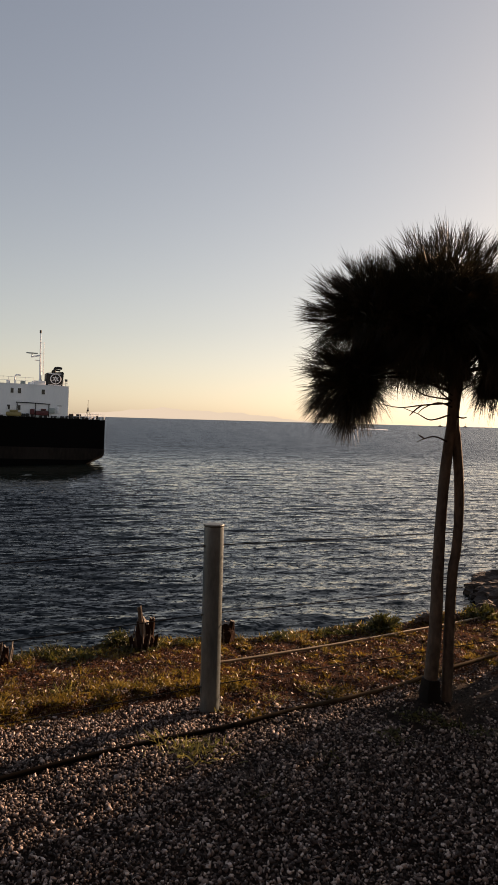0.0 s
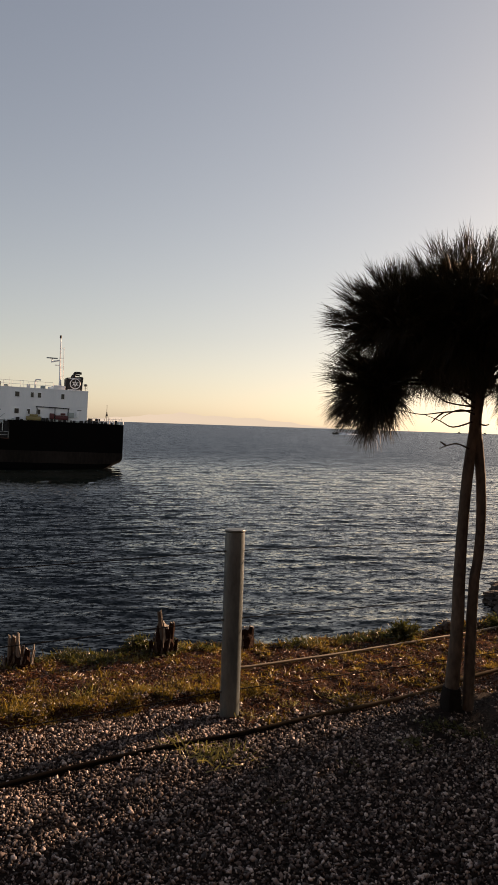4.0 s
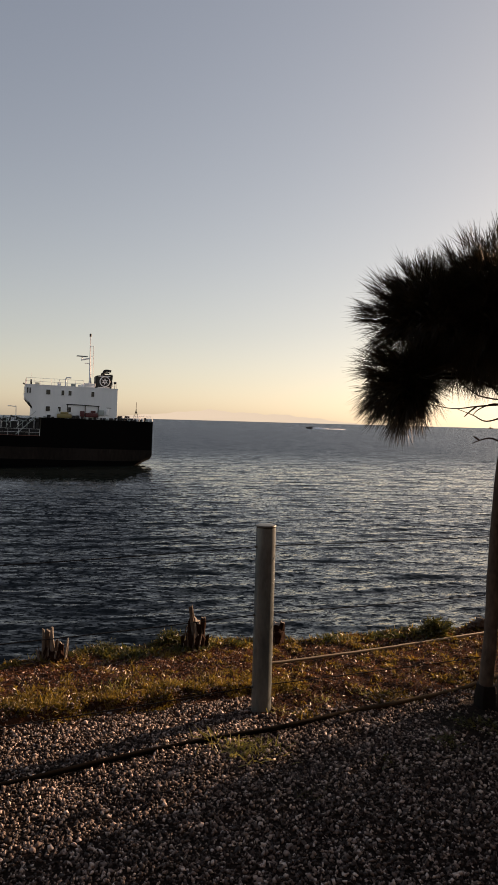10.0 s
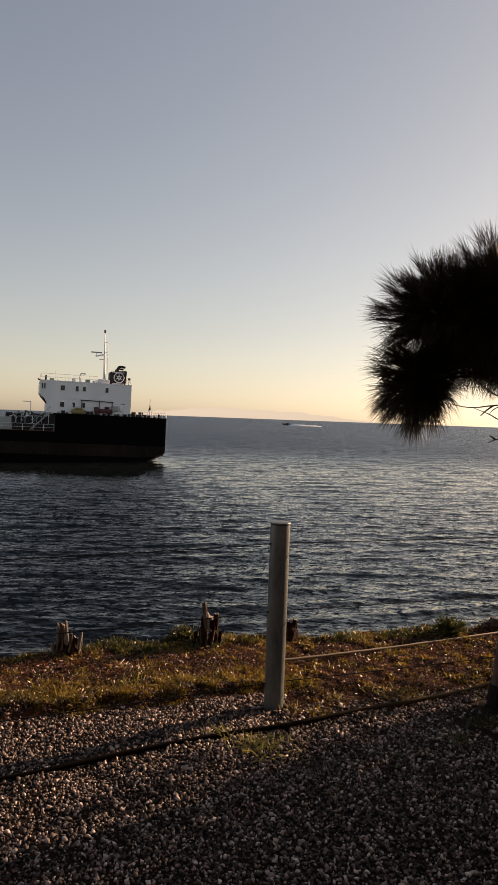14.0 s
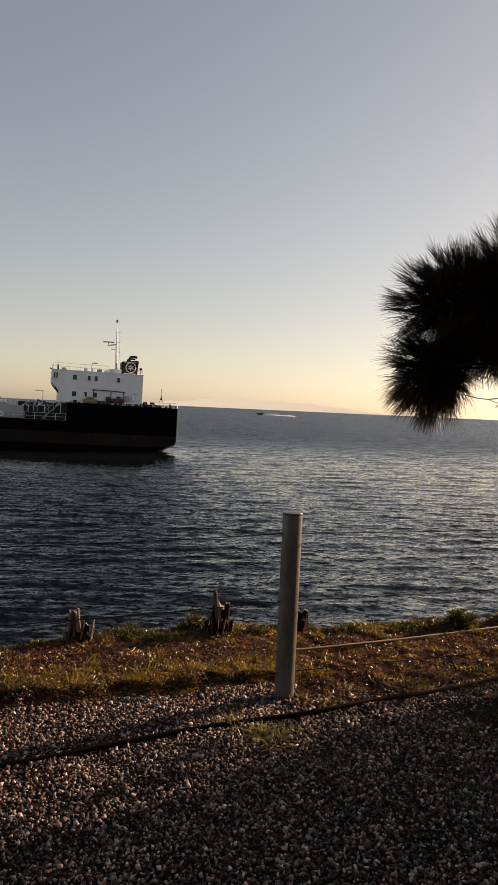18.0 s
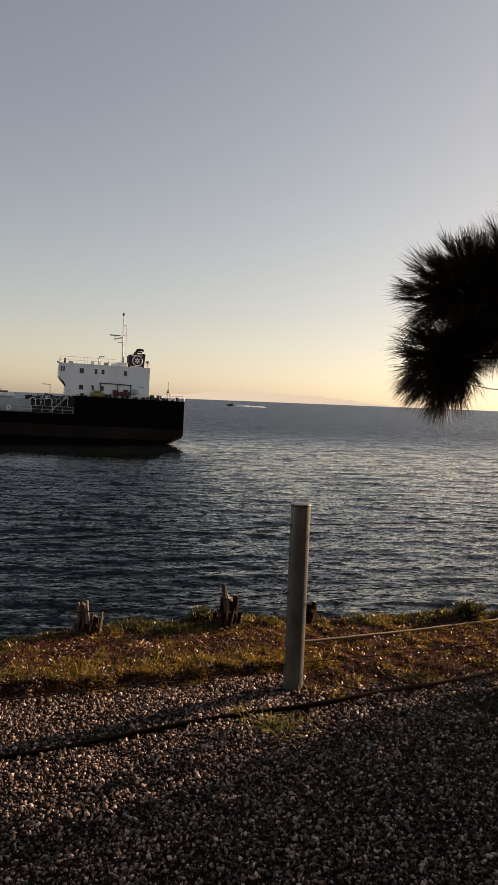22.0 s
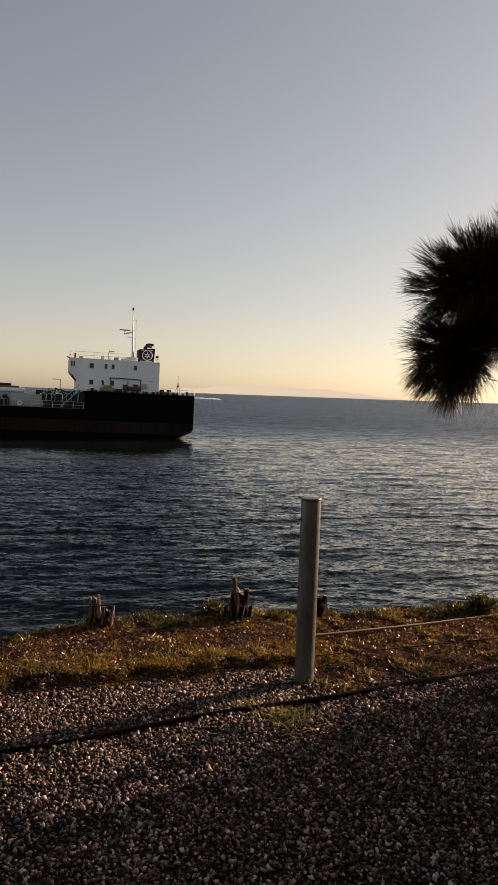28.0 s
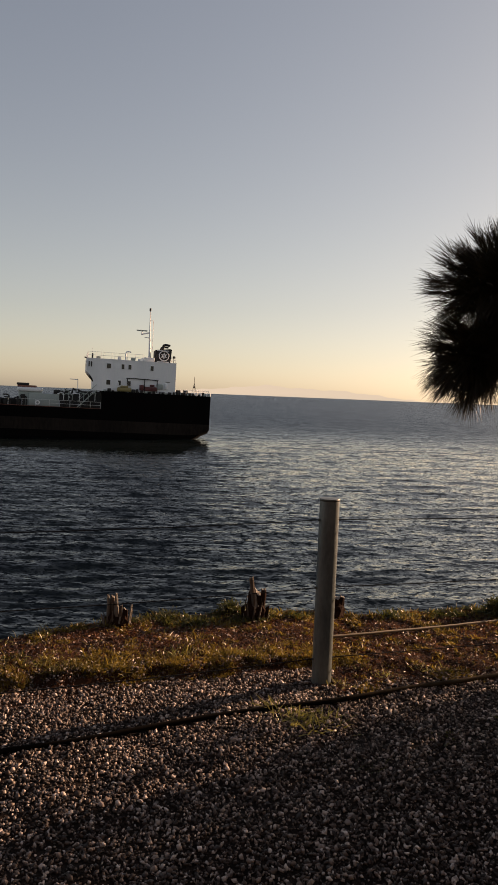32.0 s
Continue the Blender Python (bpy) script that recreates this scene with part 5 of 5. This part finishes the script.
        part("stair_rail", tubed([(20.4, dy, 5.1), (17.6, dy, 7.8)], 0.035, 5), SHIPGREY, th)
    for i in range(8):
        t = (i + 0.5) / 8
        part("tread", boxed(20.4 - 2.8 * t - 0.14, 20.4 - 2.8 * t + 0.14, -0.7, -0.2, 4.2 + 2.75 * t, 4.25 + 2.75 * t), SHIPGREY, th)
    part("life_ring", tubed([(26.2 + 0.26 * math.cos(a), -0.1, 4.6 + 0.26 * math.sin(a)) for a in np.linspace(0, 2 * math.pi, 17)], 0.09, 6, cap=False), SHIPWHITE, th)
    lamp = part("deck_lamp", tubed(spline([(20.45, -2, 4.1), (20.45, -2, 8.15), (20.6, -2, 8.33), (21.3, -2, 8.42)], 4), 0.055, 6), SHIPWHITE, th)
    part("lamp_head", boxed(21.2, 21.65, -2.1, -1.9, 8.34, 8.46, bevel=0.03), SHIPWHITE, lamp)
    return th


ship()


# ---- motor boat and its wake, far boats ----
def boat():
    th = holder("motor_boat", pose(44, 785, SEA_Z), "small dark motor boat running across the sea with white wake", "boat")
    bm = bmesh.new()
    rings = []
    for s, b, z0, z1 in ((0, 1.5, -0.4, 1.2), (3, 1.7, -0.5, 1.3), (7, 1.5, -0.4, 1.6), (9.5, 0.7, 0.3, 2.0), (10.8, 0.08, 1.4, 2.2)):
        rings.append([bm.verts.new((-s, y, z)) for y, z in ((-b * 0.3, z0), (-b, z0 + 0.7), (-b, z1), (b, z1), (b, z0 + 0.7), (b * 0.3, z0))])
    for r0, r1 in zip(rings, rings[1:]):
        for k in range(6):
            bm.faces.new((r0[k], r0[(k + 1) % 6], r1[(k + 1) % 6], r1[k]))
    bm.faces.new(rings[0]), bm.faces.new(rings[-1])
    bmesh.ops.recalc_face_normals(bm, faces=bm.faces)
    part("hull", bm, SHIPDARK, th)
    part("cabin", boxed(-7, -3.5, -1.1, 1.1, 1.3, 2.7, bevel=0.25), SHIPDARK, th)
    part("windscreen", boxed(-7.15, -6.9, -1.0, 1.0, 1.7, 2.5, bevel=0.05), GLASS, th)
    part("aerial", tubed([(-4.5, 0, 2.6), (-4.5, 0, 5.2)], 0.06, 5), SHIPDARK, th)
    rng = random.Random(3)
    for s0, s1, h, w in ((-6, 8, 2.4, 3.6), (3, 16, 2.2, 4.2), (13, 34, 1.15, 4.0)):
        bm = bmesh.new()
        n = 12
        top = []
        for i in range(n + 1):
            t = i / n
            e = math.sin(math.pi * t) ** 0.5
            s = s0 + (s1 - s0) * t
            top.append([bm.verts.new((s, -w * e, -0.05)), bm.verts.new((s, rng.uniform(-0.3, 0.3), 0.05 + h * e * rng.uniform(0.6, 1))), bm.verts.new((s, w * e, -0.05))])
        for a, b in zip(top, top[1:]):
            bm.faces.new((a[0], b[0], b[1], a[1]))
            bm.faces.new((a[1], b[1], b[2], a[2]))
        part("wake_foam", bm, FOAM, th, "white churned wake")
    return th


the_boat = boat()
for x, y in ((1085, 3000), (1208, 3020)):
    th = holder("sailing_boat", pose(x, y, SEA_Z), "tiny distant boat on the horizon", "boat", "far boats")
    part("hull", boxed(-9, 9, -2.5, 2.5, 0, 3.5, bevel=0.6), SHIPDARK, th)
    part("mast", tubed([(0, 0, 3), (0, 0, 19)], 0.35, 6), SHIPDARK, th)
    part("deckhouse", boxed(-5, 3, -1.8, 1.8, 3.5, 6.5, bevel=0.4), SHIPDARK, th)


# ---- a wave that breaks on the shore ----
def breaker():
    """Torn white foam of one small wave; it lies under the water until the wave breaks."""
    rng = np.random.RandomState(77)
    th = holder("breaking_wave", pose(6.5, 26.0, SEA_Z - 1.2), "white foam of a small wave breaking on the shore", "foam")
    for k in range(64):
        size, t = rng.uniform(0.03, 0.085), k / 63
        bm = rock_mesh(bmesh.new(), (0, 0, 0), (size * 1.6, size, size * 0.7), random.Random(100 + k), 1, 0.4)
        clump = part("foam_clump", bm, FOAM, th)
        clump.location = (-0.8 + 1.7 * t + rng.normal(0, 0.14), 0.4 * t + rng.normal(0, 0.16), rng.uniform(-0.03, 0.24) + 0.12 * math.sin(3.1 * t))
    return th


the_breaker = breaker()


# ---- gravel ----
def gravel():
    rng = np.random.RandomState(31)
    # a stone: six corners round the waist, two on the ends, all knocked about
    turn = [k * math.pi / 3 for k in range(6)]
    stone_v = np.array([(math.cos(w), math.sin(w), 0.3 * (-1) ** k) for k, w in enumerate(turn)] + [(0.12, 0, 0.78), (-0.12, 0, -0.78)])
    stone_f = np.array([(k, (k + 1) % 6, 6) for k in range(6)] + [((k + 1) % 6, k, 7) for k in range(6)])

    def stones(n, x0, x1, u0, u1, smin, smax, keep):
        x, u = rng.uniform(x0, x1, n), rng.uniform(u0, u1, n)
        y = u + SHORE * x
        # thickest in a wedge shaped to fit the camera's view
        spread = np.abs(x) - 0.54 * (y + 0.1)
        ok = keep(x, y, u) & (rng.uniform(0, 1, n) < 0.32 + 0.68 * smoothstep(0.6, 0.05, spread))
        x, y = x[ok], y[ok]
        m = len(x)
        size = smin * (smax / smin) ** (rng.uniform(0, 1, m) ** 1.6)
        sc = size[:, None] * rng.uniform(0.45, 1.45, (m, 3)) * np.array([1, 1, 0.8])
        q = rng.normal(size=(m, 3, 3))
        rot = np.linalg.qr(q)[0]
        nv = len(stone_v)
        loc = stone_v[None] * (1 + rng.uniform(-0.22, 0.22, (m, nv, 1)))
        loc = np.einsum("mij,mvj->mvi", rot, loc * sc[:, None])
        z = ground_z(x, y) + size * rng.uniform(0.05, 0.55, m)
        v = (loc + np.stack([x, y, z], 1)[:, None]).reshape(-1, 3)
        f = (stone_f[None] + np.arange(m)[:, None, None] * nv).reshape(-1, 3)
        return v, f

    edge = lambda x: np.where(x < 0.2, 3.52, 3.18)
    bare = lambda x, y: np.where(((x - 1.75) / 0.72) ** 2 + ((y - 3.5 - 0.36 * (x - 1.75)) / 0.27) ** 2 < 1 + 0.35 * lumps(x, y, 0.3), 0.12, 1.0)
    near = lambda x, y, u: rng.uniform(0, 1, len(x)) < bare(x, y) * smoothstep(0.16, -0.05, u - edge(x) - 0.05 * lumps(x, y, 0.5))
    far = lambda x, y, u: rng.uniform(0, 1, len(x)) < 0.10 + 0.35 * np.clip(lumps(x, y, 0.6), 0, 1) + 0.5 * ((x < 0) & (u > 3.85) & (u < 4.2)) + 0.22 * ((x > 0.2) & (u < 4.1))
    sets = [stones(80000, -2.2, 2.4, 1.2, 3.7, 0.0048, 0.0108, near), stones(26000, -2.6, 3.2, 0.6, 3.7, 0.0040, 0.0092, near), stones(12000, -7.0, 7.0, -3.0, 3.5, 0.006, 0.014, lambda x, y, u: near(x, y, u) & ((np.abs(x) > 1.9) | (u < 1.5))), stones(24000, -2.4, 3.0, 3.1, 4.6, 0.0025, 0.0075, far)]
    at = 0
    vs, fs = [], []
    for v, f in sets:
        vs.append(v)
        fs.append(f + at)
        at += len(v)
    tagged(arrays("gravel", np.concatenate(vs), np.concatenate(fs), STONE, smooth=True), "pale grey and pink crushed gravel", "gravel", kind="stuff")
    # the largest stones near the path, one by one
    shapes = []
    for k in range(8):
        v = stone_v * (1 + rng.uniform(-0.25, 0.22, (len(stone_v), 1))) * np.array([1, rng.uniform(0.7, 1), rng.uniform(0.55, 0.8)])
        me = bpy.data.meshes.new("stone")
        me.from_pydata([tuple(p) for p in v], [], [tuple(int(i) for i in f) for f in stone_f])
        me.materials.append(PEBBLE)
        me.shade_smooth()
        shapes.append(me)
    for i in range(290):
        x, u = rng.uniform(-1.1, 1.2), rng.uniform(1.5, 3.15)
        y = u + SHORE * x
        s = rng.uniform(0.0065, 0.0105)
        m = Matrix.Translation((x, y, float(ground_z(x, y)) + s * 0.7)) @ pose(0, 0, 0, rng.uniform(-30, 30), rng.uniform(-30, 30), rng.uniform(0, 360)) @ Matrix.Scale(s, 4)
        shared("stone", shapes[i % 8], m, ground)


gravel()


# ---- motion ----
def motions():
    walk(water, [(0.0, pose(-2.6, 15.0, 0)), (16.0, pose(0, 0, 0)), (32.0, pose(2.6, -15.0, 0))])
    # the crown stirs in the breeze
    walk(the_crown, [(t, pose(0, 0, 0, 0.10 * math.sin(1.3 * t + 0.7), 0.20 * math.sin(2.1 * t) + 0.08 * math.sin(0.6 * t), 0)) for t in np.arange(0.0, 32.1, 0.5).tolist()])
    walk(the_breaker, [(t, pose(6.2 + dx, 25.7 + dy, SEA_Z + dz)) for t, dx, dy, dz in
                       ((0.0, 0.9, 1.6, -1.2), (15.0, 0.9, 1.6, -1.2), (15.7, 0.9, 0.7, -0.45), (16.2, 0.9, 0.2, 0.14), (16.6, 0.9, 0.0, 0.16), (17.0, 0.9, -0.1, -0.25), (17.5, 0.9, -0.2, -0.6), (18.2, 0.9, -0.3, -1.2), (32.0, 0.9, -0.3, -1.2))])
    walk(the_boat, [(t, pose(55 - 10.35 * (t - 13), 785, SEA_Z)) for t in (0.0, 8.0, 16.0, 24.0, 32.0)])


motions()
